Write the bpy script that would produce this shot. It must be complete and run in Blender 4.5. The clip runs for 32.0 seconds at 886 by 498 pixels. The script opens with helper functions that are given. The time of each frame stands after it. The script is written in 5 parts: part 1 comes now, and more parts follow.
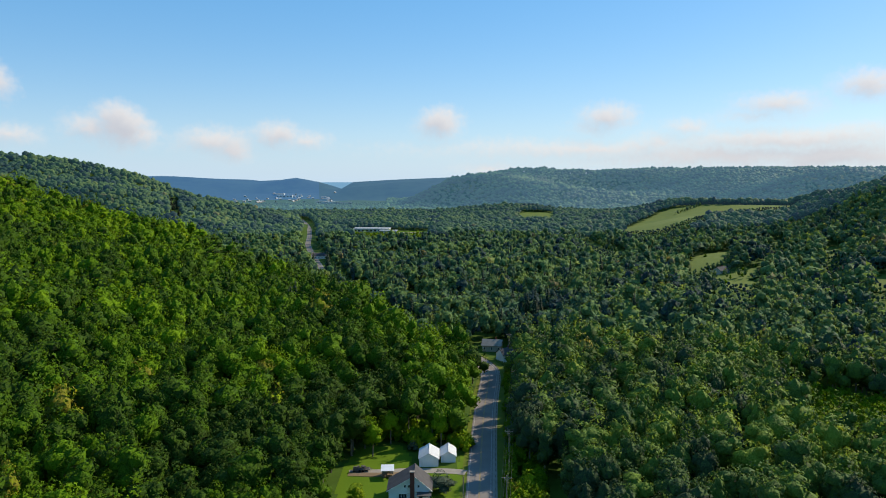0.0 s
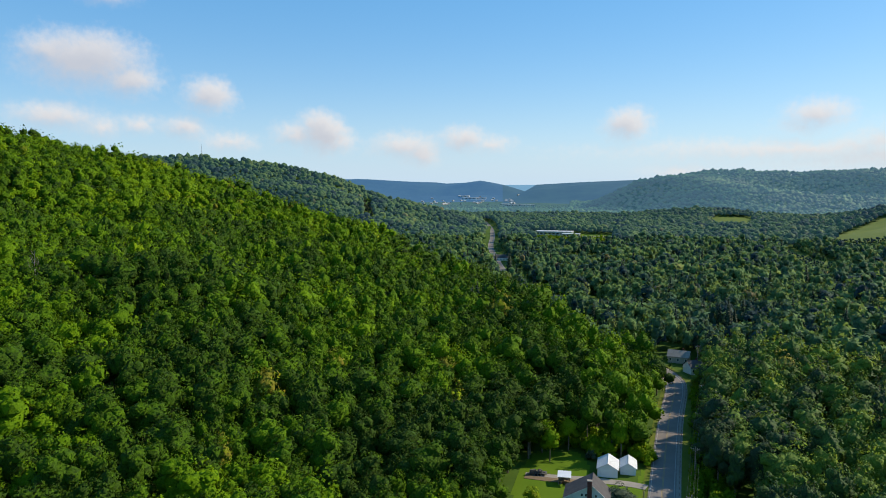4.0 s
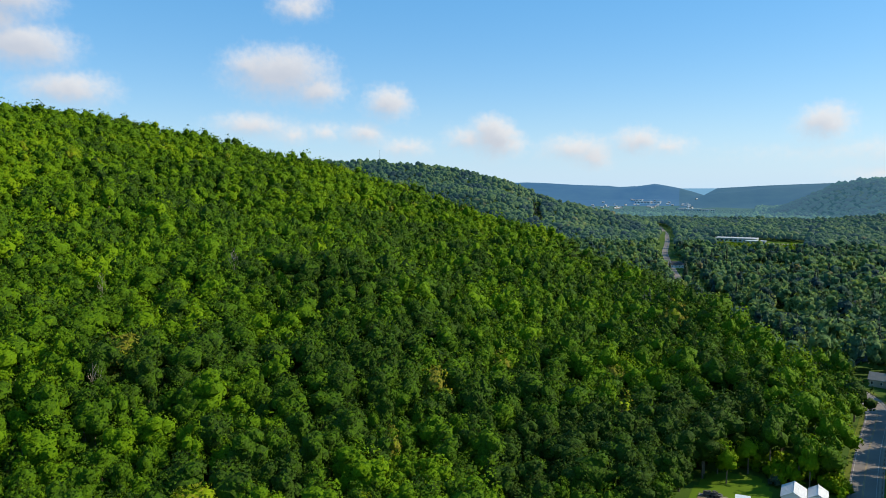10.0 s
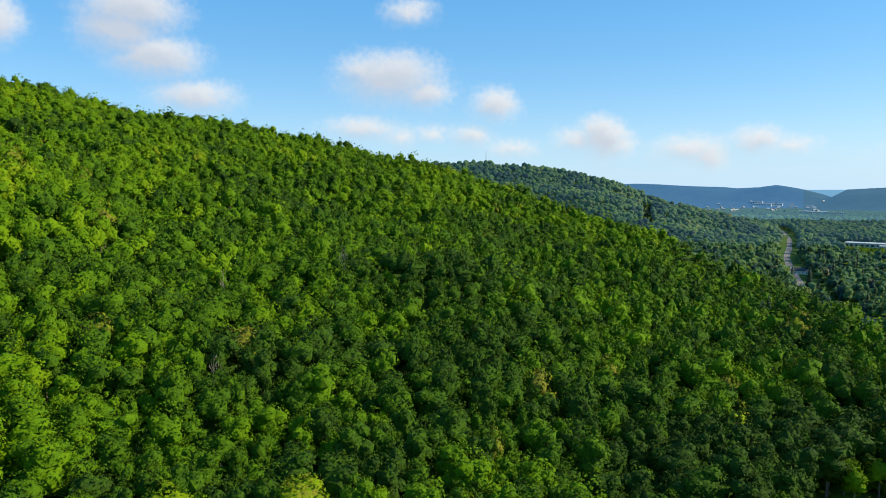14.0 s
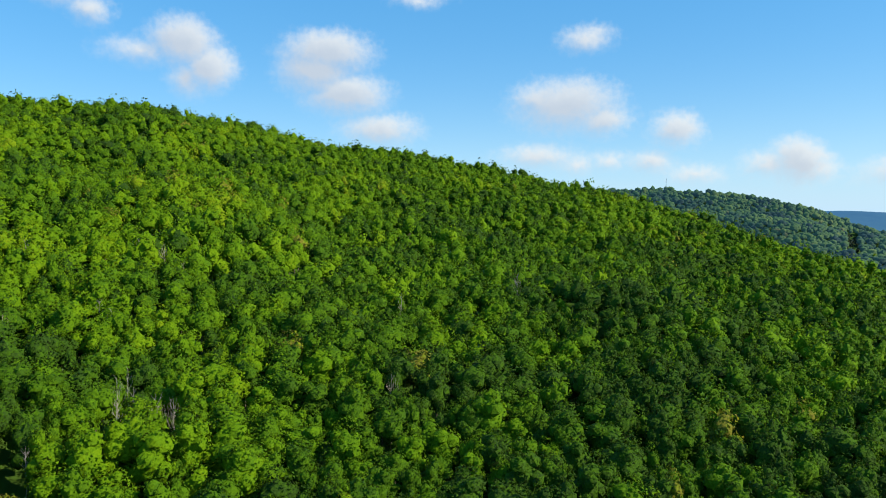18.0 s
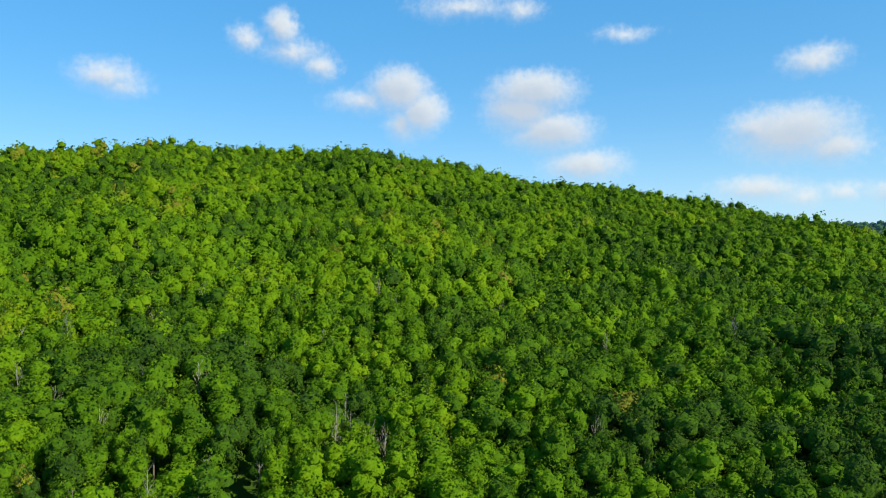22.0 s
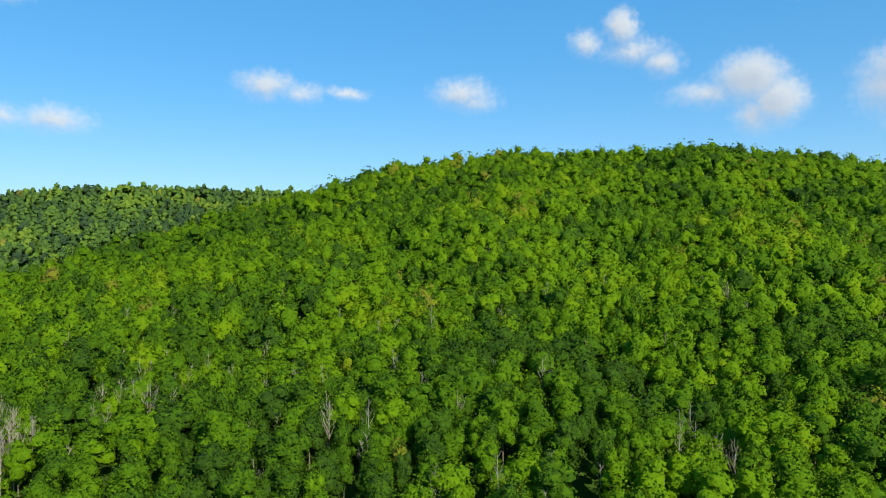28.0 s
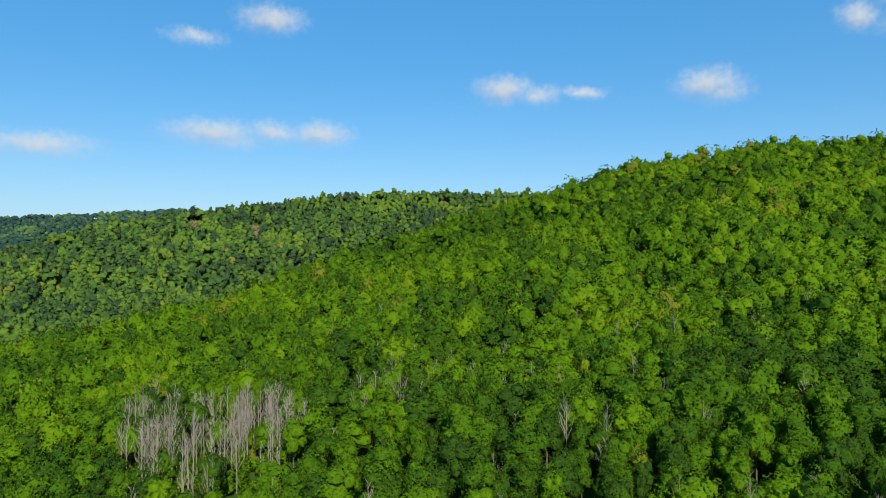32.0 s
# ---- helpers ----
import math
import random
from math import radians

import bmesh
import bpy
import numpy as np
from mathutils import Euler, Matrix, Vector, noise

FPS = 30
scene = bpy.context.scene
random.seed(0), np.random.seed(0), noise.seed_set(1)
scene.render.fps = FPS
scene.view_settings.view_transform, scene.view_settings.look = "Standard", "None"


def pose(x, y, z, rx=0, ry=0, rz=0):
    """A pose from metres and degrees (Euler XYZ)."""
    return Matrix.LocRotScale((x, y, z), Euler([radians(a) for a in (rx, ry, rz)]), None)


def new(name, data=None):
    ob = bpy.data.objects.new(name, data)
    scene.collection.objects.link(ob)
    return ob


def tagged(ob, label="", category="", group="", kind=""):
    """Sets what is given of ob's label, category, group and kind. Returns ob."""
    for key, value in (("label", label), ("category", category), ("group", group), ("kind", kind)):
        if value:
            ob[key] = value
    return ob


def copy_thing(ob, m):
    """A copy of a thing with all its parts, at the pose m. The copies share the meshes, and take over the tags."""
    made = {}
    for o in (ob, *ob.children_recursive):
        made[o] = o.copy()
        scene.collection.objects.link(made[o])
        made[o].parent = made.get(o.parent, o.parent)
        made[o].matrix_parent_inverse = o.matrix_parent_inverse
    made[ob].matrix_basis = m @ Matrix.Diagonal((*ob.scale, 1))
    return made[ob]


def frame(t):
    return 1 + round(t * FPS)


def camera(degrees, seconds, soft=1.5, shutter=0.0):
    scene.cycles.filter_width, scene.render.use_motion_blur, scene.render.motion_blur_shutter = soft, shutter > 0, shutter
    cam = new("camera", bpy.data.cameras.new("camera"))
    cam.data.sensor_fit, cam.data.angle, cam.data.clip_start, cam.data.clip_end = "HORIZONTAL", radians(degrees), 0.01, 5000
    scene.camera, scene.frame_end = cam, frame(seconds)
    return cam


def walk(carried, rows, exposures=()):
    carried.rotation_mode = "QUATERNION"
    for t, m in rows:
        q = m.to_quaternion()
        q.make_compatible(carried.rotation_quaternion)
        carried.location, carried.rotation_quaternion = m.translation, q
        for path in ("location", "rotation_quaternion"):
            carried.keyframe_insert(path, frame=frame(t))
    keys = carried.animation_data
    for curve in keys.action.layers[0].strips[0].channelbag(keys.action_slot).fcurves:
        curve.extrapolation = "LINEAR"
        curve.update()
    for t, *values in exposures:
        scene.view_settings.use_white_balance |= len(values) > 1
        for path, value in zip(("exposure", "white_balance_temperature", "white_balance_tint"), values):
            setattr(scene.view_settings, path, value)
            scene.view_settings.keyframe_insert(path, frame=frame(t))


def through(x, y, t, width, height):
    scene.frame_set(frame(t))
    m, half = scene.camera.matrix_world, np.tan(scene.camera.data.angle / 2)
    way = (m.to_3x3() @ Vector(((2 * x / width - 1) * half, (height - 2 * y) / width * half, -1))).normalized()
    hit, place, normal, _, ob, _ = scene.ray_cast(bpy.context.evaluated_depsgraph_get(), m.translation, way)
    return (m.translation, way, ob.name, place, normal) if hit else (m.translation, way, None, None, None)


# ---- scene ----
# The camera hovers 80 m over the road and only turns.
cam = camera(64.1, 32.0, soft=0.95)
EYE = 80.0
# seconds, turn to the left, tilt up
ROWS = [
    (0, -0.000, -5.446), (0.5, 2.092, -5.432), (1, 4.200, -5.405), (1.5, 6.223, -5.393), (2, 8.325, -5.364),
    (2.5, 10.276, -5.341), (3, 11.884, -5.306), (3.5, 13.311, -5.267), (5.5, 18.771, -5.148), (6, 20.059, -5.120),
    (6.5, 21.307, -5.076), (7, 22.543, -5.048), (7.5, 23.800, -5.040), (8, 25.007, -5.022), (8.5, 26.066, -5.007),
    (9, 26.800, -5.000), (9.5, 27.476, -4.968), (10, 28.324, -4.957), (10.5, 29.226, -4.913), (11, 30.260, -4.906),
    (11.5, 31.330, -4.904), (12, 32.154, -4.873), (12.5, 33.249, -4.861), (13, 34.520, -4.863), (13.5, 35.740, -4.846),
    (15.5, 40.753, -4.803), (16, 42.646, -4.719), (16.5, 44.721, -4.669), (17, 46.760, -4.264), (17.5, 48.805, -3.463),
    (18, 50.858, -2.623), (18.5, 52.881, -1.783), (19, 54.922, -0.962), (19.5, 56.995, -0.102), (20, 59.050, 0.263),
    (20.5, 61.141, 0.286), (21, 63.198, 0.302), (21.5, 65.190, 0.329), (22, 67.256, 0.330), (22.5, 69.349, 0.333),
    (23, 71.417, 0.363), (23.5, 73.505, 0.357), (24, 75.568, 0.382), (24.5, 77.778, 0.382), (25, 80.121, 0.408),
    (25.5, 82.467, 0.422), (27.5, 91.926, 0.465), (28, 94.295, 0.467), (28.5, 96.679, 0.453), (29, 99.037, 0.451),
    (29.5, 101.407, 0.458), (30, 103.783, 0.471), (30.5, 106.178, 0.480), (31, 108.552, 0.493), (31.5, 110.921, 0.518),
    (32, 113.300, 0.513),
]
walk(cam, [(t, pose(0, 0, EYE, 90 + tilt, 0, turn)) for t, turn, tilt in ROWS], exposures=[(0.0, 0.25, 7000, 11), (9.0, 0.3, 6800, 9), (16.0, 0.38, 6550, 5), (20.0, 0.38, 6450, 3), (26.0, 0.38, 6450, 3), (32.0, 0.08, 6250, 4)])

# ---- light: a clear morning, the sun ahead and to the right of the valley road ----
SUN_TURN, SUN_HEIGHT = -54.0, 35.0
sun = new("sun", bpy.data.lights.new("sun", "SUN"))
sun.data.energy, sun.data.angle, sun.data.color = 4.8, radians(0.6), (1.0, 0.9, 0.72)
sun.matrix_world = pose(0, 0, 900, 90 - SUN_HEIGHT, 0, SUN_TURN + 180)

world = bpy.data.worlds.new("sky")
scene.world = world
world.use_nodes = True
wn, wl = world.node_tree.nodes, world.node_tree.links
wn.clear()


def mnode(tree, kind, op=None, **values):
    n = tree.nodes.new(kind)
    if op:
        n.operation = op
    for key, v in values.items():
        n.inputs[int(key[1:])].default_value = v
    return n


def math2(tree, op, a, b=None, c=None, clamp=False):
    n = tree.nodes.new("ShaderNodeMath")
    n.operation, n.use_clamp = op, clamp
    for i, v in enumerate((a, b, c)):
        if v is None:
            continue
        if isinstance(v, (int, float)):
            n.inputs[i].default_value = v
        else:
            tree.links.new(v, n.inputs[i])
    return n.outputs[0]


# clouds: each one a few soft puffs (turn to the left, height, half width, half height, in degrees)
CLOUDS = []


def cloud(*puffs):
    CLOUDS.append(puffs)


cloud((24.34, 3.91, 2.1, 1.9), (26.18, 3.85, 2.1, 1.1), (23.03, 3.33, 1.3, 1.0))
cloud((17.69, 3.03, 3.2, 1.1), (16.46, 2.53, 1.6, 1.2))
cloud((13.06, 3.53, 2.1, 1.2), (10.68, 3.12, 1.6, 0.8))
cloud((0.27, 4.51, 2.0, 1.4))
cloud((-12.9, 4.91, 2.4, 1.2), (-11.84, 4.2, 1.6, 0.7))
cloud((-25.09, 5.49, 3.2, 1.0), (-23.63, 4.74, 2.6, 0.5))
cloud((-30.64, 6.53, 2.4, 1.2))
cloud((-18.76, 4.06, 1.8, 0.7))
cloud((-12.5, 2.5, 15.0, 0.8), (-25.93, 2.94, 11.5, 1.1), (-22.19, 1.9, 15.0, 1.2), (-3.45, 1.06, 2.4, 0.5))
cloud((-16.75, 2.83, 1.8, 0.8), (-28.5, 1.82, 8.0, 1.4))
cloud((41.2, 8.62, 4.5, 2.3), (38.3, 7.45, 2.4, 1.4), (43.3, 9.15, 2.1, 1.4))
cloud((32.81, 6.48, 2.1, 1.5))
cloud((39.5, 13.6, 2.1, 1.0))
cloud((43.22, 4.77, 3.2, 1.1), (40.28, 4.18, 1.6, 0.8))
cloud((34.61, 4.13, 1.7, 1.1), (37.69, 4.36, 1.6, 0.8), (31.49, 3.18, 2.1, 0.8))
cloud((60.08, 12.64, 3.9, 1.9), (60.99, 11.33, 3.2, 2.2), (58.71, 9.56, 3.7, 1.9), (55.97, 6.87, 3.4, 1.4))
cloud((70.88, 12.81, 2.6, 2.1), (69.12, 11.16, 2.4, 1.9), (73.48, 12.04, 2.9, 1.0), (70.44, 10.25, 1.6, 1.4))
cloud((82.84, 16.33, 1.3, 1.0), (80.11, 17.22, 1.3, 1.5), (79.31, 15.53, 2.4, 1.0), (77.06, 14.51, 1.5, 1.1))
cloud((65.54, 19.08, 3.7, 0.8), (61.0, 18.99, 1.6, 0.8))
cloud((52.79, 16.71, 1.8, 0.5))
cloud((92.76, 12.81, 2.4, 1.1), (91.62, 12.14, 1.6, 0.8))
cloud((108.47, 13.06, 2.1, 1.1), (105.65, 12.56, 1.5, 0.7))
cloud((102.09, 12.69, 1.3, 0.4))
cloud((131.4, 9.32, 3.4, 1.0), (130.16, 8.75, 2.4, 0.5), (126.75, 9.54, 1.8, 0.8), (123.25, 9.44, 2.4, 1.0))
cloud((143.14, 7.74, 3.2, 0.8))
cloud((126.99, 17.92, 2.4, 1.0))
cloud((132.65, 16.24, 1.8, 0.5))


def cloud_group():
    """A node group: a place in the sky (turn, height) to the depth of cloud there."""
    g = bpy.data.node_groups.new("cloud_depth", "ShaderNodeTree")
    g.interface.new_socket("place", in_out="INPUT", socket_type="NodeSocketVector")
    g.interface.new_socket("depth", in_out="OUTPUT", socket_type="NodeSocketFloat")
    gi, go = g.nodes.new("NodeGroupInput"), g.nodes.new("NodeGroupOutput")
    total = None
    for puffs in CLOUDS:
        for turn, height, w, h in puffs:
            m = mnode(g, "ShaderNodeVectorMath", "MULTIPLY_ADD", i1=(1 / w, 1 / h, 0), i2=(-turn / w, -height / h, 0))
            g.links.new(gi.outputs[0], m.inputs[0])
            d = mnode(g, "ShaderNodeVectorMath", "LENGTH")
            g.links.new(m.outputs[0], d.inputs[0])
            thick = min(1.05, max(0.34, h / 1.75))
            deep = math2(g, "MULTIPLY_ADD", d.outputs["Value"], -thick, thick)
            total = deep if total is None else math2(g, "SMOOTH_MAX", total, deep, 0.2)
    g.links.new(total, go.inputs[0])
    return g


def build_sky():
    t = world.node_tree
    sky = wn.new("ShaderNodeTexSky")
    sky.sky_type, sky.sun_disc = "NISHITA", False
    sky.sun_elevation, sky.sun_rotation = radians(SUN_HEIGHT), radians(-SUN_TURN)
    sky.air_density, sky.dust_density, sky.ozone_density, sky.altitude = 1.0, 0.45, 2.2, 400
    co = wn.new("ShaderNodeTexCoord")
    sep = wn.new("ShaderNodeSeparateXYZ")
    wl.new(co.outputs["Generated"], sep.inputs[0])
    turn = math2(t, "MULTIPLY", math2(t, "ARCTAN2", math2(t, "MULTIPLY", sep.outputs[0], -1.0), sep.outputs[1]), 57.2958)
    height = math2(t, "MULTIPLY", math2(t, "ARCSINE", sep.outputs[2]), 57.2958)
    place = wn.new("ShaderNodeCombineXYZ")
    wl.new(turn, place.inputs[0]), wl.new(height, place.inputs[1])
    # billowing outline
    warp = None
    for scale, amount in ((0.42, 1.2), (1.3, 0.75)):
        no = wn.new("ShaderNodeTexNoise")
        no.inputs["Scale"].default_value, no.inputs["Detail"].default_value = scale, 3.0
        wl.new(place.outputs[0], no.inputs["Vector"])
        ma = mnode(t, "ShaderNodeVectorMath", "MULTIPLY_ADD", i1=(amount * 1.3, amount * 0.8, 0), i2=(-amount * 0.65, -amount * 0.4, 0))
        wl.new(no.outputs["Color"], ma.inputs[0])
        ad = mnode(t, "ShaderNodeVectorMath", "ADD")
        wl.new(ma.outputs[0], ad.inputs[0]), wl.new((warp or place).outputs[0], ad.inputs[1])
        warp = ad
    group = cloud_group()
    depth = wn.new("ShaderNodeGroup")
    depth.node_tree = group
    wl.new(warp.outputs[0], depth.inputs[0])
    lit = wn.new("ShaderNodeGroup")
    lit.node_tree = group
    off = mnode(t, "ShaderNodeVectorMath", "ADD", i1=(-0.5, 0.75, 0))
    wl.new(warp.outputs[0], off.inputs[0]), wl.new(off.outputs[0], lit.inputs[0])
    fine = wn.new("ShaderNodeTexNoise")
    fine.inputs["Scale"].default_value, fine.inputs["Detail"].default_value = 2.2, 5.0
    wl.new(place.outputs[0], fine.inputs["Vector"])
    d = math2(t, "ADD", depth.outputs[0], math2(t, "MULTIPLY_ADD", fine.outputs["Fac"], 0.45, -0.22))
    cover = wn.new("ShaderNodeMapRange")
    cover.interpolation_type = "SMOOTHSTEP"
    cover.inputs["From Min"].default_value = -0.3
    cover.inputs["To Max"].default_value = 0.88
    # crisp above, where the sun strikes; ragged and thin below
    under = math2(t, "MULTIPLY_ADD", math2(t, "SUBTRACT", lit.outputs[0], depth.outputs[0]), 0.75, 0.5, clamp=True)
    wl.new(math2(t, "MULTIPLY_ADD", under, 0.95, 0.45), cover.inputs["From Max"])
    wl.new(d, cover.inputs["Value"])
    shade = wn.new("ShaderNodeMapRange")
    shade.interpolation_type = "SMOOTHSTEP"
    shade.inputs["From Min"].default_value, shade.inputs["From Max"].default_value = -0.35, 0.75
    wl.new(lit.outputs[0], shade.inputs["Value"])
    tone = wn.new("ShaderNodeMix")
    tone.data_type = "RGBA"
    tone.inputs[6].default_value, tone.inputs[7].default_value = CLOUD_LIT, CLOUD_SHADE
    wl.new(shade.outputs[0], tone.inputs[0])
    deep = wn.new("ShaderNodeHueSaturation")
    deep.inputs["Saturation"].default_value, deep.inputs["Hue"].default_value = SKY_DEPTH, SKY_HUE
    wl.new(sky.outputs[0], deep.inputs["Color"])
    clear = wn.new("ShaderNodeMix")
    clear.data_type = "RGBA"
    clear.inputs[0].default_value, clear.inputs[7].default_value = 0.5, CLEAR_AIR
    wl.new(deep.outputs[0], clear.inputs[6])
    # the pale air low over the horizon, all the way round
    low = math2(t, "POWER", 2.718, math2(t, "MULTIPLY", math2(t, "MAXIMUM", height, 0.0), -1 / 5.0))
    pale = wn.new("ShaderNodeMix")
    pale.data_type = "RGBA"
    pale.inputs[7].default_value = PALE_AIR
    wl.new(math2(t, "MULTIPLY", low, 0.85), pale.inputs[0]), wl.new(clear.outputs[2], pale.inputs[6])
    bg = wn.new("ShaderNodeBackground")
    bg.inputs[1].default_value = SKY_STRENGTH
    mix = wn.new("ShaderNodeMix")
    mix.data_type = "RGBA"
    wl.new(cover.outputs[0], mix.inputs[0]), wl.new(pale.outputs[2], mix.inputs[6]), wl.new(tone.outputs[2], mix.inputs[7])
    wl.new(mix.outputs[2], bg.inputs[0])
    wl.new(bg.outputs[0], wn.new("ShaderNodeOutputWorld").inputs[0])


SKY_STRENGTH, SKY_DEPTH, SKY_HUE = 0.13, 1.42, 0.5
PALE_AIR, CLEAR_AIR = (3.6, 4.9, 6.3, 1), (1.0, 3.05, 5.9, 1)
CLOUD_LIT, CLOUD_SHADE = (5.5, 5.45, 5.6, 1), (3.7, 3.9, 4.5, 1)
build_sky()

# ---- materials ----
def ramp(t, fac, stops):
    n = t.nodes.new("ShaderNodeValToRGB")
    e = n.color_ramp.elements
    while len(e) < len(stops):
        e.new(0.5)
    for el, (p, c) in zip(e, stops):
        el.position, el.color = p, (*c, 1)
    t.links.new(fac, n.inputs[0])
    return n.outputs[0]


def noise_fac(t, scale, detail=4.0, coord="Object", rough=0.55):
    co = t.nodes.new("ShaderNodeTexCoord")
    n = t.nodes.new("ShaderNodeTexNoise")
    n.inputs["Scale"].default_value, n.inputs["Detail"].default_value, n.inputs["Roughness"].default_value = scale, detail, rough
    t.links.new(co.outputs[coord], n.inputs["Vector"])
    return n.outputs["Fac"]


def material(name):
    m = bpy.data.materials.new(name)
    m.use_nodes = True
    t = m.node_tree
    return m, t, t.nodes["Principled BSDF"]


def mixc(t, fac, a, b, mode="MIX"):
    n = t.nodes.new("ShaderNodeMix")
    n.data_type, n.blend_type = "RGBA", mode
    for sock, v in ((n.inputs[0], fac), (n.inputs[6], a), (n.inputs[7], b)):
        if isinstance(v, (int, float)):
            sock.default_value = v
        elif isinstance(v, tuple):
            sock.default_value = (*v, 1)
        else:
            t.links.new(v, sock)
    return n.outputs[2]


def rough_mat(name, c1, c2, scale, rough=0.8, bump=0.0, fine=None, metal=0.0, coord="Object"):
    """A surface of two tones, mottled at two scales, with a fine relief."""
    m, t, b = material(name)
    f1 = noise_fac(t, scale, 5.0, coord)
    f2 = noise_fac(t, fine or scale * 9, 3.0, coord)
    f = math2(t, "MULTIPLY_ADD", f2, 0.6, math2(t, "MULTIPLY_ADD", f1, 1.3, -0.45), clamp=True)
    t.links.new(mixc(t, f, c1, c2), b.inputs["Base Color"])
    b.inputs["Roughness"].default_value, b.inputs["Metallic"].default_value = rough, metal
    if rough >= 0.85:
        b.inputs["Specular IOR Level"].default_value = 0.12
    if bump:
        bu = t.nodes.new("ShaderNodeBump")
        bu.inputs["Strength"].default_value = bump
        t.links.new(f2, bu.inputs["Height"])
        t.links.new(bu.outputs[0], b.inputs["Normal"])
    return m


def leaf_mat(name, own, stops, air=None, leaf=2.6, through=0.16, loose=1.0, flat=0.4, gloss=0.05):
    """Foliage: a tone for each tree, a finer one for each spray; small leaves catch the light each its own way; light passes through."""
    m, t, b = material(name)
    if own:
        tone = t.nodes.new("ShaderNodeObjectInfo").outputs["Random"]
        tone = math2(t, "MULTIPLY_ADD", tone, 0.7, 0.17)
    else:
        at = t.nodes.new("ShaderNodeAttribute")
        at.attribute_name = "tone"
        tone = at.outputs["Fac"]
    geo = t.nodes.new("ShaderNodeNewGeometry")
    cells = t.nodes.new("ShaderNodeTexVoronoi")
    cells.inputs["Scale"].default_value = leaf
    t.links.new(t.nodes.new("ShaderNodeTexCoord").outputs["Object"], cells.inputs["Vector"])
    sep = t.nodes.new("ShaderNodeSeparateColor")
    t.links.new(cells.outputs["Color"], sep.inputs[0])
    spray = math2(t, "ADD", math2(t, "MULTIPLY_ADD", geo.outputs["Random Per Island"], 0.2, -0.1), math2(t, "MULTIPLY_ADD", sep.outputs[0], 0.14, -0.07))
    col = ramp(t, math2(t, "ADD", tone, spray, clamp=True), stops)
    t.links.new(col, b.inputs["Base Color"])
    b.inputs["Roughness"].default_value = 0.7
    b.inputs["Specular IOR Level"].default_value = gloss
    # leaves stand about the bough's own direction
    bough = t.nodes.new("ShaderNodeAttribute")
    bough.attribute_name = "bough"
    turn = t.nodes.new("ShaderNodeVectorTransform")
    turn.vector_type, turn.convert_from, turn.convert_to = "NORMAL", "OBJECT", "WORLD"
    t.links.new(bough.outputs["Vector"], turn.inputs[0])
    scatter = mnode(t, "ShaderNodeVectorMath", "MULTIPLY_ADD", i1=(loose,) * 3, i2=(-loose / 2,) * 3)
    t.links.new(cells.outputs["Color"], scatter.inputs[0])
    face = mnode(t, "ShaderNodeVectorMath", "MULTIPLY_ADD", i1=(flat,) * 3)
    t.links.new(geo.outputs["Normal"], face.inputs[0]), t.links.new(turn.outputs[0], face.inputs[2])
    both = mnode(t, "ShaderNodeVectorMath", "ADD")
    t.links.new(face.outputs[0], both.inputs[0]), t.links.new(scatter.outputs[0], both.inputs[1])
    unit = mnode(t, "ShaderNodeVectorMath", "NORMALIZE")
    t.links.new(both.outputs[0], unit.inputs[0]), t.links.new(unit.outputs[0], b.inputs["Normal"])
    # distance haze, painted as a glow of the leaves themselves
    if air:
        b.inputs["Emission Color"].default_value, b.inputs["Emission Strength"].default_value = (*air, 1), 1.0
    tr = t.nodes.new("ShaderNodeBsdfTranslucent")
    t.links.new(mixc(t, 1.0, col, (1.0, 1.0, 0.4), "MULTIPLY"), tr.inputs[0]), t.links.new(unit.outputs[0], tr.inputs["Normal"])
    mx = t.nodes.new("ShaderNodeMixShader")
    mx.inputs[0].default_value = 0.0 if air else through
    t.links.new(b.outputs[0], mx.inputs[1]), t.links.new(tr.outputs[0], mx.inputs[2])
    t.links.new(mx.outputs[0], t.nodes["Material Output"].inputs[0])
    return m


GREENS = [(0.0, (0.03, 0.062, 0.009)), (0.2, (0.05, 0.112, 0.005)), (0.45, (0.095, 0.186, 0.004)), (0.68, (0.136, 0.234, 0.004)),
          (0.88, (0.182, 0.25, 0.006)), (1.0, (0.17, 0.165, 0.02))]
# valley and middle greens bluer and lighter: haze put into the leaf colour
HAZY_VALLEY_GREENS = [(a, (c[0] * 1.1, c[1] * 0.97, c[2] + 0.02)) for a, c in GREENS]
HAZY_MID_GREENS = [(a, (c[0] * 1.2, c[1] * 1.12, c[2] + 0.07)) for a, c in GREENS]
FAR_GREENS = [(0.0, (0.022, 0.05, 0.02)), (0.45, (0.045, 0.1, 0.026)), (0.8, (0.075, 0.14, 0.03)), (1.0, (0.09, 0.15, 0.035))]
M_LEAF = leaf_mat("leaves_woodland", False, GREENS)
M_LEAF_COARSE = leaf_mat("leaves_hill_crest", False, GREENS, leaf=1.4, through=0.24, loose=0.9, flat=0.3)
M_LEAF_VALLEY = leaf_mat("leaves_valley_hazed", False, HAZY_VALLEY_GREENS, loose=0.6, flat=0.25, gloss=0.08)
M_LEAF_OWN = leaf_mat("leaves_tree", True, GREENS, leaf=3.2)
M_LEAF_MID = leaf_mat("leaves_mid_hazed", False, HAZY_MID_GREENS, leaf=0.9, through=0.4, loose=0.6, flat=0.15, gloss=0.06)
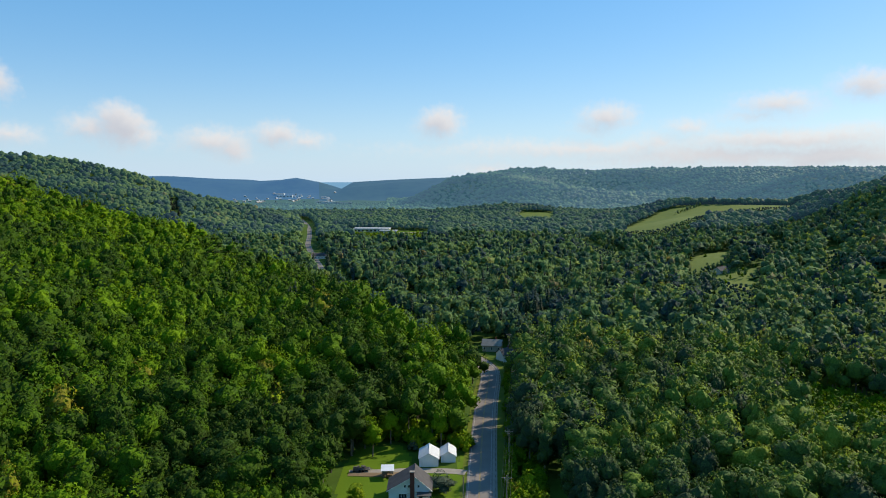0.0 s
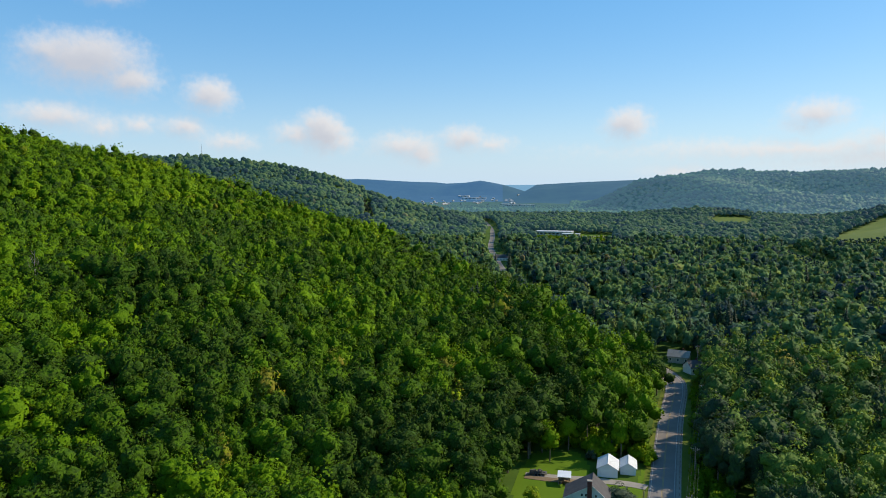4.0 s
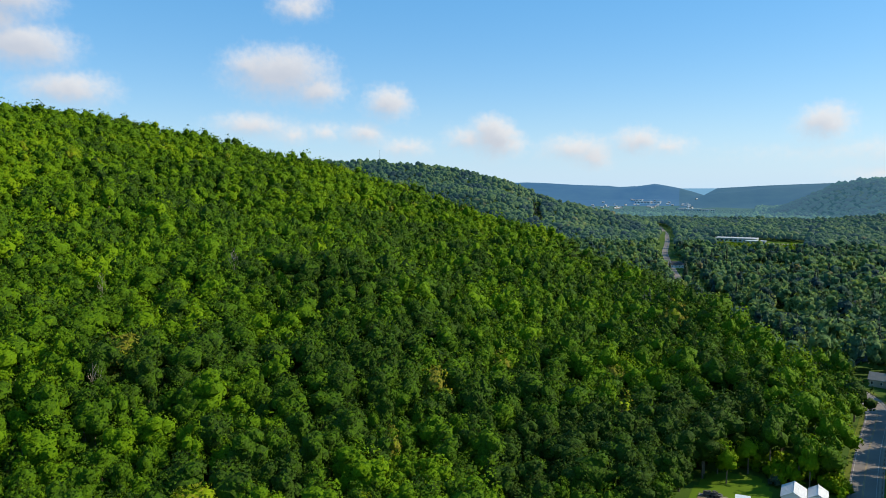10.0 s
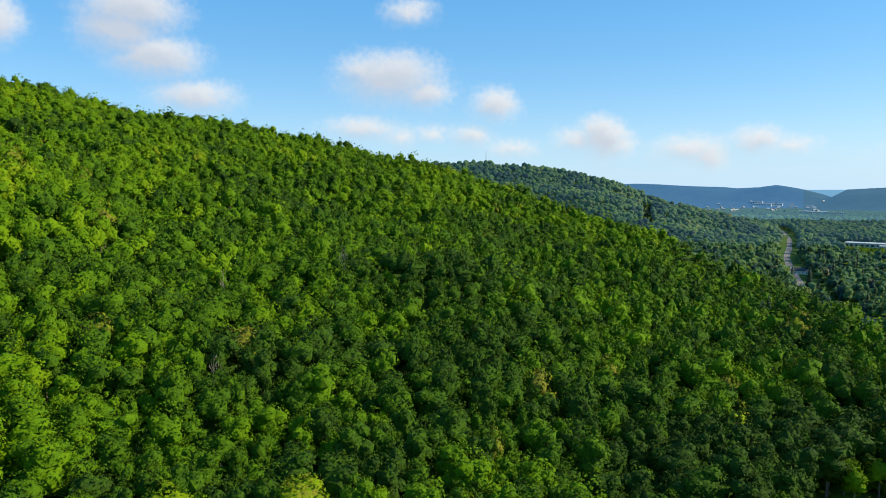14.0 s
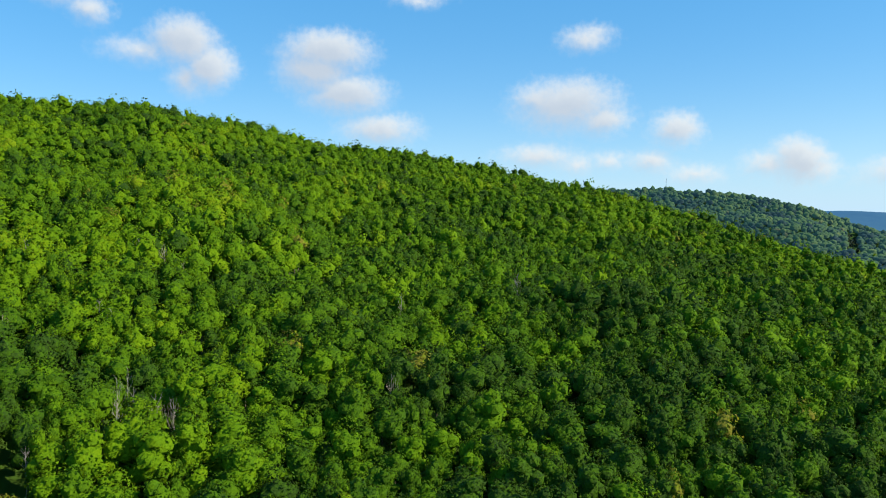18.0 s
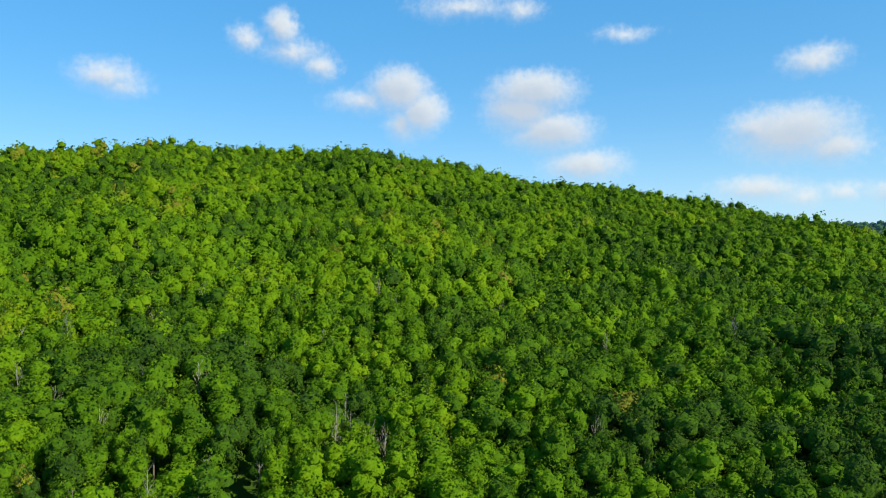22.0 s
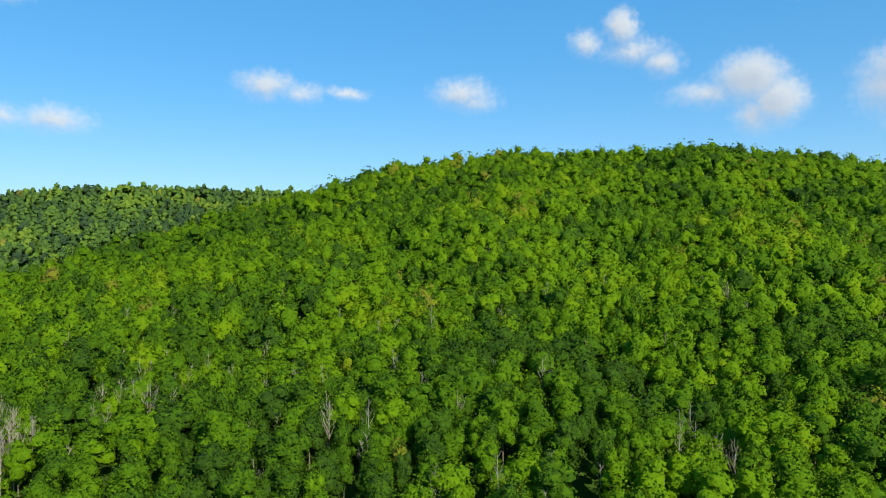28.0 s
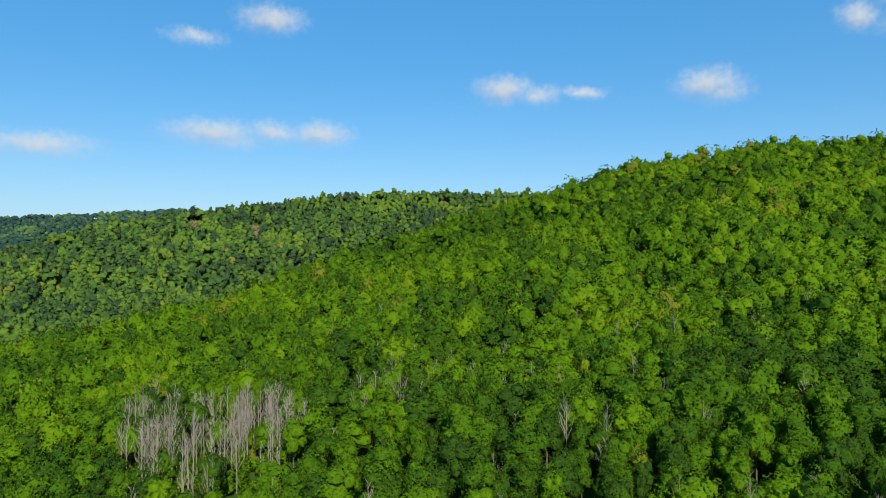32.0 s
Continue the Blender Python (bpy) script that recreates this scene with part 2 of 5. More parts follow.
# far ranges are backdrop: kilometres of glowing morning haze put into their emission
M_LEAF_DISTANT = leaf_mat("leaves_distant_hazed", False, [(a, (c[0] * 0.46, c[1] * 0.46, c[2] * 0.4)) for a, c in HAZY_MID_GREENS], (0.006, 0.017, 0.028), leaf=0.6, loose=0.6, flat=0.08)
M_LEAF_FAR = leaf_mat("leaves_far_hazed", False, FAR_GREENS, (0.044, 0.096, 0.155), leaf=0.35, loose=0.35, flat=0.05)
M_FAR_LAND = rough_mat("far_land_hazed", (0.014, 0.035, 0.014), (0.026, 0.06, 0.016), 0.012, 0.95, 0.0, 0.05)
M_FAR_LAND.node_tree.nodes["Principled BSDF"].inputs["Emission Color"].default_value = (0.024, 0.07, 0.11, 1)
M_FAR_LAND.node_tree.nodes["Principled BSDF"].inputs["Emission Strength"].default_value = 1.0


def hazed_range(name, air, c1, c2):
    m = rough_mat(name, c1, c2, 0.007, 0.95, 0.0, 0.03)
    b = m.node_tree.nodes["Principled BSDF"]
    # the haze before the range is painted as its own glow
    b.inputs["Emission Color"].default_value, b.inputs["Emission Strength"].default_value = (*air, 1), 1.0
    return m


M_EAST_RANGE = hazed_range("wooded_range", (0.023, 0.083, 0.18), (0.003, 0.011, 0.007), (0.026, 0.05, 0.02))
M_WEST_RANGE = hazed_range("farther_wooded_range", (0.026, 0.098, 0.24), (0.003, 0.01, 0.007), (0.026, 0.048, 0.022))
M_FARTHEST_LAND = hazed_range("farthest_wooded_range", (0.105, 0.25, 0.45), (0.012, 0.03, 0.02), (0.03, 0.055, 0.03))
M_NEEDLE = rough_mat("needles", (0.014, 0.032, 0.014), (0.03, 0.06, 0.022), 0.6)
M_BARK = rough_mat("bark", (0.09, 0.07, 0.05), (0.24, 0.2, 0.155), 1.2, 0.9, 0.3)
M_DEAD = rough_mat("bare_wood", (0.2, 0.17, 0.135), (0.42, 0.37, 0.3), 0.25, 0.9, 0.3)
M_ASPHALT = rough_mat("asphalt", (0.16, 0.14, 0.128), (0.23, 0.205, 0.188), 0.15, 0.85, 0.15, 6.0)
M_PAINT = rough_mat("road_paint", (0.25, 0.24, 0.23), (0.38, 0.37, 0.35), 0.6, 0.7)
M_YELLOW = rough_mat("yellow_road_paint", (0.24, 0.17, 0.06), (0.32, 0.235, 0.09), 0.6, 0.7)
M_GRAVEL = rough_mat("gravel", (0.2, 0.18, 0.155), (0.33, 0.3, 0.265), 0.5, 0.95, 0.3, 7.0)
M_GRASS = rough_mat("lawn_grass", (0.06, 0.122, 0.004), (0.1, 0.165, 0.008), 0.09, 0.9, 0.4, 2.5)
M_VERGE = rough_mat("verge_grass", (0.06, 0.1, 0.008), (0.13, 0.15, 0.02), 0.2, 0.9, 0.4, 2.5)
M_MEADOW = rough_mat("hay_meadow", (0.05, 0.1, 0.012), (0.13, 0.165, 0.03), 0.014, 0.9, 0.3, 0.12)
M_SOIL = rough_mat("bare_soil", (0.12, 0.085, 0.05), (0.24, 0.18, 0.12), 0.1, 0.95, 0.3, 1.2)
M_FLOOR = rough_mat("woodland_floor", (0.03, 0.065, 0.008), (0.065, 0.12, 0.012), 0.05, 0.95, 0.3, 0.6)
M_WHITE = rough_mat("white_siding", (0.66, 0.67, 0.66), (0.8, 0.8, 0.78), 0.5, 0.6, 0.05)
M_TIN = rough_mat("pale_metal_roofing", (0.6, 0.63, 0.66), (0.76, 0.78, 0.8), 0.4, 0.35, 0.0, None, 0.15)
M_SHINGLE = rough_mat("grey_shingles", (0.055, 0.055, 0.06), (0.11, 0.105, 0.105), 0.8, 0.9, 0.3)
M_BRICK = rough_mat("dark_red_brick", (0.10, 0.035, 0.03), (0.19, 0.07, 0.055), 2.0, 0.9, 0.3)
M_GLASS = rough_mat("window_glass", (0.02, 0.025, 0.03), (0.04, 0.045, 0.05), 0.5, 0.08)
M_TRIM = rough_mat("painted_trim", (0.72, 0.72, 0.7), (0.8, 0.8, 0.78), 1.0, 0.5)
M_POLE = rough_mat("weathered_pole", (0.17, 0.14, 0.11), (0.3, 0.26, 0.21), 0.8, 0.9, 0.3)
M_STEEL = rough_mat("galvanised_steel", (0.35, 0.36, 0.37), (0.5, 0.51, 0.52), 1.2, 0.45, 0.0, None, 0.7)
M_RUST = rough_mat("rusted_rail", (0.14, 0.085, 0.055), (0.25, 0.18, 0.13), 1.0, 0.8)
M_WIRE = rough_mat("cable", (0.02, 0.02, 0.02), (0.05, 0.05, 0.05), 2.0, 0.6)
M_CARPAINT = rough_mat("dark_red_car_paint", (0.05, 0.008, 0.008), (0.07, 0.012, 0.01), 0.7, 0.2)
M_TYRE = rough_mat("rubber", (0.015, 0.015, 0.015), (0.03, 0.03, 0.03), 3.0, 0.85)
M_ROOF_GREY = rough_mat("pale_grey_roofing", (0.3, 0.32, 0.34), (0.46, 0.48, 0.5), 0.12, 0.7)
M_TEAL = rough_mat("teal_paint", (0.03, 0.11, 0.11), (0.05, 0.16, 0.15), 0.8, 0.5)
M_DARKSTUFF = rough_mat("dark_scrap", (0.02, 0.02, 0.022), (0.16, 0.15, 0.14), 1.3, 0.7, 0.4)
M_BEIGE = rough_mat("beige_siding", (0.36, 0.32, 0.26), (0.46, 0.42, 0.35), 0.5, 0.7)
M_WATER, _t, _b = material("river_water")
_b.inputs["Base Color"].default_value, _b.inputs["Roughness"].default_value = (0.012, 0.02, 0.022, 1), 0.06
_n = _t.nodes.new("ShaderNodeBump")
_n.inputs["Strength"].default_value = 0.08
_t.links.new(noise_fac(_t, 0.9, 3.0), _n.inputs["Height"])
_t.links.new(_n.outputs[0], _b.inputs["Normal"])

# ---- the lie of the land ----
# Every range of hills is told by its foot and its crest, seen from the hovering place: turn to the left,
# height of the wooded crest in degrees, distance of the crest, distance of the foot.
NEAR_HILL = [
    (-1.5, -25, 240, 232), (2, -11.6, 280, 220), (6, -8.7, 348, 213), (11, -7, 429, 180), (16, -5.3, 504, 150),
    (20, -3.2, 548, 125), (24, -2.3, 591, 105), (30, -0.4, 647, 92), (36, 1.6, 703, 88), (42, 2.9, 758, 88),
    (48, 4.3, 767, 88), (54, 5.3, 749, 88), (60, 5.8, 715, 90), (66, 7.25, 706, 92), (73, 8.3, 688, 95),
    (81, 8.2, 667, 95), (90, 8.3, 639, 95), (97, 7.35, 613, 95), (103, 5.9, 585, 95), (111, 3.6, 553, 95),
    (116, 1.9, 528, 95), (122, 0, 497, 95), (130, -3, 459, 95), (142, -5.5, 421, 95),
]
SECOND_HILL = [(6, -3.92, 1300, 1200), (11, -2.9, 1300, 1150), (16, -1.5, 1320, 1020), (20.4, -0.45, 1340, 960), (23.4, 0.88, 1360, 940), (29, 1.95, 1380, 920), (34, 2.36, 1380, 900), (38, 2.28, 1380, 900), (50, 1.58, 1350, 900), (66, -2.92, 1300, 900)]
RIGHT_HILL = [(-50, 1.5, 950, 480), (-40, 1.0, 980, 480), (-31.9, 0.3, 1020, 490), (-28.6, -0.6, 1120, 520), (-26, -1.2, 1260, 560),
              (-22.3, -1.22, 1350, 600), (-18.3, -1.25, 1420, 680), (-14.1, -2.1, 1480, 800), (-9.1, -3.34, 1500, 1000)]
MAIN_HILL = [(-60, 1.0, 2900, 1900), (-31.8, 1.06, 2900, 1800), (-22, 1.11, 2880, 1700), (-16.2, 1.07, 2850, 1650), (-11.9, 0.82, 2800, 1600),
             (-7.9, 1.1, 2750, 1560), (-5.2, 1.02, 2700, 1560), (-1.6, 0.12, 2600, 1600), (3.8, -2.33, 2300, 1750), (6.5, -3.1, 2200, 1900)]
FAR_WEST = [(60, 0.3, 4300, 3500), (21.8, 0.36, 4300, 3400), (16.9, 0.24, 4250, 3350), (14.4, 0.11, 4200, 3350), (11.8, 0.38, 4150, 3350),
            (9.6, -0.1, 4100, 3400), (7, -0.9, 4100, 3500), (4, -2.0, 4100, 3600)]
FAR_EAST = [(9.4, -1.2, 3600, 2900), (7.4, 0.0, 3700, 2800), (3.8, 0.21, 3700, 2650), (-1.6, 0.43, 3700, 2600), (-9, 0.6, 3700, 2600)]
FARTHEST = [(30, -0.1, 4780, 4400), (8.5, -0.02, 4780, 4400), (-60, -0.1, 4780, 4400)]
MID_LEFT = [(92, 4, 1008, 784), (107.8, 4.98, 1008, 756), (117, 5, 1001, 728), (122, 4.7, 987, 700), (127, 4, 966, 672), (134, 3.05, 938, 658), (139, 2.1, 910, 644), (145, 0.25, 868, 630), (152, -3, 840, 630)]
FAR_LEFT = [(112, 3, 1725, 1275), (126.7, 3.55, 1725, 1275), (134.2, 3.6, 1725, 1275), (140, 3.12, 1725, 1275), (145, 2.77, 1725, 1275), (160, 2, 1725, 1275), (172, -2, 1725, 1350)]
RANGES = [(NEAR_HILL, 14.3, 30, 0.36), (SECOND_HILL, 15, 9, 0.3), (RIGHT_HILL, 13, 8, 0.06), (MAIN_HILL, 12, 8, 0.25), (FAR_WEST, 0, 8, 0.2), (FAR_EAST, 0, 5, 0.2),
          (FARTHEST, 0, 5, 0.2), (MID_LEFT, 9.5, 14, 0.3), (FAR_LEFT, 14, 14, 0.3)]


def waves(x, y, size, seed):
    """Smooth undulation between about -1 and 1, from a few crossed waves."""
    total = 0
    for k in range(5):
        a = seed * 1.7 + k * 2.399
        q = 2 * math.pi / (size * (0.6 + 0.27 * k))
        total = total + np.sin(q * (x * math.cos(a) + y * math.sin(a)) + seed + 1.3 * k)
    return total / 2.6


def ground(x, y):
    """Height of the land."""
    x, y = np.asarray(x, float), np.asarray(y, float)
    r, turn = np.hypot(x, y), np.degrees(np.arctan2(-x, y))
    z = 0.25 * waves(x, y, 90, 3.0) * np.clip((r - 330) / 200, 0, 1) - 1.5 * np.clip((r - 60) / 100, 0, 1) * np.clip((x - 60) / 60, 0, 1)
    for table, canopy, fade, fall in RANGES:
        t = sorted(table)
        a = [q[0] for q in t]
        top, foot = np.interp(turn, a, [q[2] for q in t]), np.interp(turn, a, [q[3] for q in t])
        crest = np.interp(turn, a, [max(0.0, EYE + q[2] * math.tan(radians(q[1])) - canopy) for q in t])
        crest = crest * np.clip(1 - (a[0] - turn) / fade, 0, 1) * np.clip(1 - (turn - a[-1]) / fade, 0, 1)
        u = (r - foot) / np.maximum(top - foot, 1)
        up = crest * np.clip(u, 0, 1) ** 1.12
        h = np.where(r > top, np.maximum(crest - (r - top) * fall, 0), up)
        swell = np.clip(crest / 60, 0, 1) * np.clip(4 * u * (1 - u), 0, 1)
        long, high = (150, 5.0) if table is NEAR_HILL or table is MID_LEFT else (300, 10) if table is SECOND_HILL or table is FAR_LEFT else (420, 11) if table is RIGHT_HILL else (640, 30)
        h = h + swell * waves(x, y, long, 5.0) * high
        z = np.maximum(z, h)
    return z


def bm_mesh(name, bm):
    me = bpy.data.meshes.new(name)
    bm.to_mesh(me)
    bm.free()
    return me


def raw_mesh(name, verts, faces_flat, per_face, mats=(), tone=None, smooth=False, mat_index=None, bough=None):
    """A mesh from numpy arrays, all faces with the same number of corners."""
    me = bpy.data.meshes.new(name)
    nf = len(faces_flat) // per_face
    me.vertices.add(len(verts))
    me.vertices.foreach_set("co", np.ascontiguousarray(verts, np.float32).ravel())
    me.loops.add(len(faces_flat))
    me.loops.foreach_set("vertex_index", np.ascontiguousarray(faces_flat, np.int32))
    me.polygons.add(nf)
    me.polygons.foreach_set("loop_start", np.arange(0, nf * per_face, per_face, dtype=np.int32))
    me.polygons.foreach_set("use_smooth", np.full(nf, smooth))
    for m in mats:
        me.materials.append(m)
    if mat_index is not None:
        me.polygons.foreach_set("material_index", np.ascontiguousarray(mat_index, np.int32))
    if tone is not None:
        me.attributes.new("tone", "FLOAT", "FACE").data.foreach_set("value", np.ascontiguousarray(tone, np.float32))
    if bough is not None:
        me.attributes.new("bough", "FLOAT_VECTOR", "POINT").data.foreach_set("vector", np.ascontiguousarray(bough, np.float32).ravel())
    me.update(calc_edges=True)
    return me


def build_ground():
    rings = [0.0] + list(np.geomspace(12, 4950, 190))
    turns = np.radians(np.arange(0, 360, 0.9))
    n = len(turns)
    rr, aa = np.meshgrid(rings[1:], turns, indexing="ij")
    x, y = (-rr * np.sin(aa)).ravel(), (rr * np.cos(aa)).ravel()
    v = np.vstack([[(0, 0, 0)], np.stack([x, y, ground(x, y)], 1)])
    v[0, 2] = ground(0.0, 0.0)
    k, j = np.meshgrid(np.arange(len(rings) - 2), np.arange(n), indexing="ij")
    a, b = 1 + k * n + j, 1 + k * n + (j + 1) % n
    quads = np.stack([a, b, b + n, a + n], -1).reshape(-1, 4)
    far = np.hypot(v[quads[:, 0], 0], v[quads[:, 0], 1])
    way = np.degrees(np.arctan2(-v[quads[:, 0], 0], v[quads[:, 0], 1]))
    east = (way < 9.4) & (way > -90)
    # far faces take the materials with haze in their emission
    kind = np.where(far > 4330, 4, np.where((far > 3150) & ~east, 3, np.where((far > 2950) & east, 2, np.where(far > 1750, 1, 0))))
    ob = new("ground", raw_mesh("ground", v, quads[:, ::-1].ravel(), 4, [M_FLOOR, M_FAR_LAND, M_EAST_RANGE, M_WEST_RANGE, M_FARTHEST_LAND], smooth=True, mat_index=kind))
    return tagged(ob, "wooded valley floor and hillsides covered in dark undergrowth", "ground", kind="structure")


build_ground()

# the road: it runs up the valley, bends left behind the trees and comes out again far off
ROAD = [(-3, -60), (2, 60), (9.3, 172), (14.5, 240), (19.2, 285), (18.2, 303), (10.5, 322), (-5, 346), (-26, 388), (-60, 490), (-103, 616), (-140, 760), (-172, 900), (-200, 1060), (-240, 1260), (-300, 1500)]


def smooth_line(pts, step=6.0):
    """A Catmull-Rom line through the points."""
    p = [Vector(q) for q in pts]
    p = [2 * p[0] - p[1]] + p + [2 * p[-1] - p[-2]]
    out = []
    for i in range(1, len(p) - 2):
        n = max(2, int((p[i + 1] - p[i]).length / step))
        for k in range(n):
            t = k / n
            out.append(0.5 * (2 * p[i] + (p[i + 1] - p[i - 1]) * t + (2 * p[i - 1] - 5 * p[i] + 4 * p[i + 1] - p[i + 2]) * t * t
                              + (3 * p[i] - p[i - 1] - 3 * p[i + 1] + p[i + 2]) * t ** 3))
    out.append(p[-2])
    return out


ROAD_LINE = smooth_line(ROAD)


def ribbon(name, line, left, right, lift, mat, thick=0.25, dash=None):
    """A strip along a line between two offsets (right positive), with its own thickness."""
    bm = bmesh.new()
    rows = []
    for i, p in enumerate(line):
        d = (line[min(i + 1, len(line) - 1)] - line[max(i - 1, 0)]).normalized()
        nrm = Vector((d.y, -d.x))
        row = []
        for o in (left, right):
            q = p + nrm * o
            z = float(ground(q.x, q.y)) + lift
            row += [bm.verts.new((q.x, q.y, z)), bm.verts.new((q.x, q.y, z - thick))]
        rows.append(row)
    for i, (a, b) in enumerate(zip(rows, rows[1:])):
        if dash and i % 2:
            continue
        bm.faces.new((a[0], a[2], b[2], b[0]))
        bm.faces.new((a[2], a[3], b[3], b[2]))
        bm.faces.new((a[1], a[0], b[0], b[1]))
    bm.normal_update()
    me = bm_mesh(name, bm)
    me.materials.append(mat)
    return me


def build_road():
    road = tagged(new("road", ribbon("road", ROAD_LINE, -3.7, 3.2, 0.12, M_ASPHALT)), "pale worn two-lane asphalt road up the valley", "road", kind="structure")
    verge = new("verge", ribbon("verge", ROAD_LINE[:70], -5.2, -3.68, 0.06, M_VERGE))
    tagged(verge, "yellow-green grass verge between road and trees", "grass", kind="structure")
    verge = new("verge", ribbon("verge", ROAD_LINE[:70], 4.5, 7.0, 0.06, M_VERGE))
    tagged(verge, "rough grass verge behind the guard rail", "grass", kind="structure")
    shoulder = new("shoulder", ribbon("shoulder", ROAD_LINE[:70], 3.22, 4.5, 0.09, M_GRAVEL))
    tagged(shoulder, "gravel road shoulder", "shoulder", kind="structure")
    for name, left, right, mat in (("edge_line", -3.25, -3.1, M_PAINT), ("edge_line", 2.7, 2.85, M_PAINT), ("centre_line", -0.4, -0.28, M_YELLOW), ("centre_line", -0.12, 0.0, M_YELLOW)):
        ob = new(name, ribbon(name, ROAD_LINE, left, right, 0.135, mat, 0.01))
        ob.parent = road
    return road


build_road()

# ---- trees ----
rng = np.random.default_rng(7)


def unit_ico():
    bm = bmesh.new()
    bmesh.ops.create_icosphere(bm, subdivisions=1, radius=1)
    v = np.array([q.co[:] for q in bm.verts])
    fc = np.array([[q.index for q in g.verts] for g in bm.faces])
    bm.free()
    return v, fc


ICO_V, ICO_F = unit_ico()


def crown_tris(size, seed, boughs=9, sprigs=26, solid=4, fill=0.34, form=None):
    """A broad-leaved crown about 4.3 m in radius and 17 m high: a few large boughs, many small sprigs standing off them,
    and leaf clumps about the sprigs. Gives corners (n, 3, 3) and, for each face, the way its clump faces."""
    g = np.random.default_rng(seed)
    form = seed % 4 if form is None else form
    wide, rise, dome = ((1.0, 1.0, 2.0), (0.86, 1.15, 2.2), (1.14, 0.86, 2.6), (0.94, 1.05, 1.5))[form]
    lobes = [(np.array([0, 0, 9.0]), np.array([3.0 * wide, 3.0 * wide, 4.3 * rise]))]
    grow = (10 / boughs) ** 0.4
    for k in range(boughs):
        a, h = k * 2.399 + g.uniform(-0.6, 0.6), (k + g.uniform(0, 1)) / boughs
        rad = max(0.0, 1 - (0.12 + 0.88 * h) ** dome) ** 0.5 * g.uniform(2.3, 3.1) * wide
        rr = g.uniform(1.5, 2.1) * grow
        lobes.append((np.array([rad * math.cos(a), rad * math.sin(a), 5.4 + 7.8 * rise * h + g.uniform(-0.6, 0.6)]), np.array([rr, rr, rr * 0.95])))
    heart = np.array([0, 0, 7.0])
    small = []
    tiny = (26 / max(sprigs, 8)) ** 0.4
    for k in range(sprigs):
        cc, ss = lobes[int(g.integers(1, len(lobes)))]
        d = g.normal(size=3) + (cc - heart) / np.linalg.norm(cc - heart) * 0.9 + np.array([0, 0, 0.35])
        d /= np.linalg.norm(d)
        rr = g.uniform(0.5, 0.95) * tiny
        small.append((cc + d * ss * 0.86, np.array([rr, rr, rr * 0.85])))
    every = lobes + small
    n = int(fill * 330 / size ** 2)
    area = np.array([q[1][0] * q[1][2] * (0.9 if i < len(lobes) else 1.1) for i, q in enumerate(every)])
    pick = g.choice(len(every), n * 4, p=area / area.sum())
    d = g.normal(size=(n * 4, 3))
    d[:, 2] = d[:, 2] * 0.9 + 0.3
    d /= np.linalg.norm(d, axis=1)[:, None]
    c, s = np.array([q[0] for q in every])[pick], np.array([q[1] for q in every])[pick]
    p = c + d * s * g.uniform(0.88, 1.12, (n * 4, 1))
    keep = np.ones(len(p), bool)
    for q, (cc, ss) in enumerate(lobes):
        keep &= (pick == q) | ((((p - cc) / (ss * 0.92)) ** 2).sum(1) > 1)
    p, d = p[keep][:n], d[keep][:n]
    nn = d + g.normal(size=d.shape) * 0.6
    nn /= np.linalg.norm(nn, axis=1)[:, None]
    t1 = np.cross(nn, g.normal(size=d.shape))
    t1 /= np.linalg.norm(t1, axis=1)[:, None]
    t2 = np.cross(nn, t1)
    k = size * g.uniform(0.45, 0.95, (len(p), 1))
    tri = [np.stack([p + t1 * k, p - 0.5 * k * t1 + 0.8 * k * t2, p - 0.55 * k * t1 - 0.8 * k * t2], 1)]
    # a clump's direction, bent towards that of the whole crown
    out = p - heart
    out /= np.linalg.norm(out, axis=1)[:, None]
    way = [0.55 * d + 0.75 * out]
    way[0] = np.repeat(way[0][:, None, :], 3, 1)
    for cc, ss in lobes[:solid + 1]:
        v = cc + ICO_V * ss * 0.9 * g.uniform(0.88, 1.08, (12, 1))
        dd, oo = (v - cc) / ss, v - heart
        turn = 0.6 * dd / np.linalg.norm(dd, axis=1)[:, None] + 0.6 * oo / np.linalg.norm(oo, axis=1)[:, None]
        tri.append(v[ICO_F])
        way.append(turn[ICO_F])
    tri, way = np.concatenate(tri), np.concatenate(way)
    return tri, way / np.linalg.norm(way, axis=2)[..., None]


def conifer_tris(size, seed):
    """A narrow spruce: drooping tiers of needled boughs."""
    g = np.random.default_rng(seed)
    n = int(210 / size ** 2)
    h = 1 - np.sqrt(g.uniform(0, 1, n))
    rad = 2.9 * (1 - h) * (0.72 + 0.28 * np.abs(np.sin(h * 34))) + 0.15
    a = g.uniform(0, 6.2832, n)
    d = np.stack([np.cos(a), np.sin(a), -0.25 + 0 * a], 1)
    p = np.stack([rad * np.cos(a), rad * np.sin(a), 1.6 + 16.5 * h - 0.3 * rad], 1)
    nn = np.stack([np.cos(a) * 0.5, np.sin(a) * 0.5, np.full(n, 0.8)], 1) + g.normal(size=(n, 3)) * 0.25
    t2 = np.cross(nn, d)
    k = size * g.uniform(0.5, 0.95, (n, 1))
    tri = np.stack([p + d * k, p - 0.6 * k * d + 0.6 * k * t2, p - 0.6 * k * d - 0.6 * k * t2], 1)
    a = np.arange(7) * 6.2832 / 7
    base = np.stack([2.1 * np.cos(a), 2.1 * np.sin(a), np.full(7, 2.2)], 1)
    cone = np.stack([base, np.roll(base, -1, 0), np.tile([[0, 0, 17.0]], (7, 1))], 1)
    return np.concatenate([tri, cone])


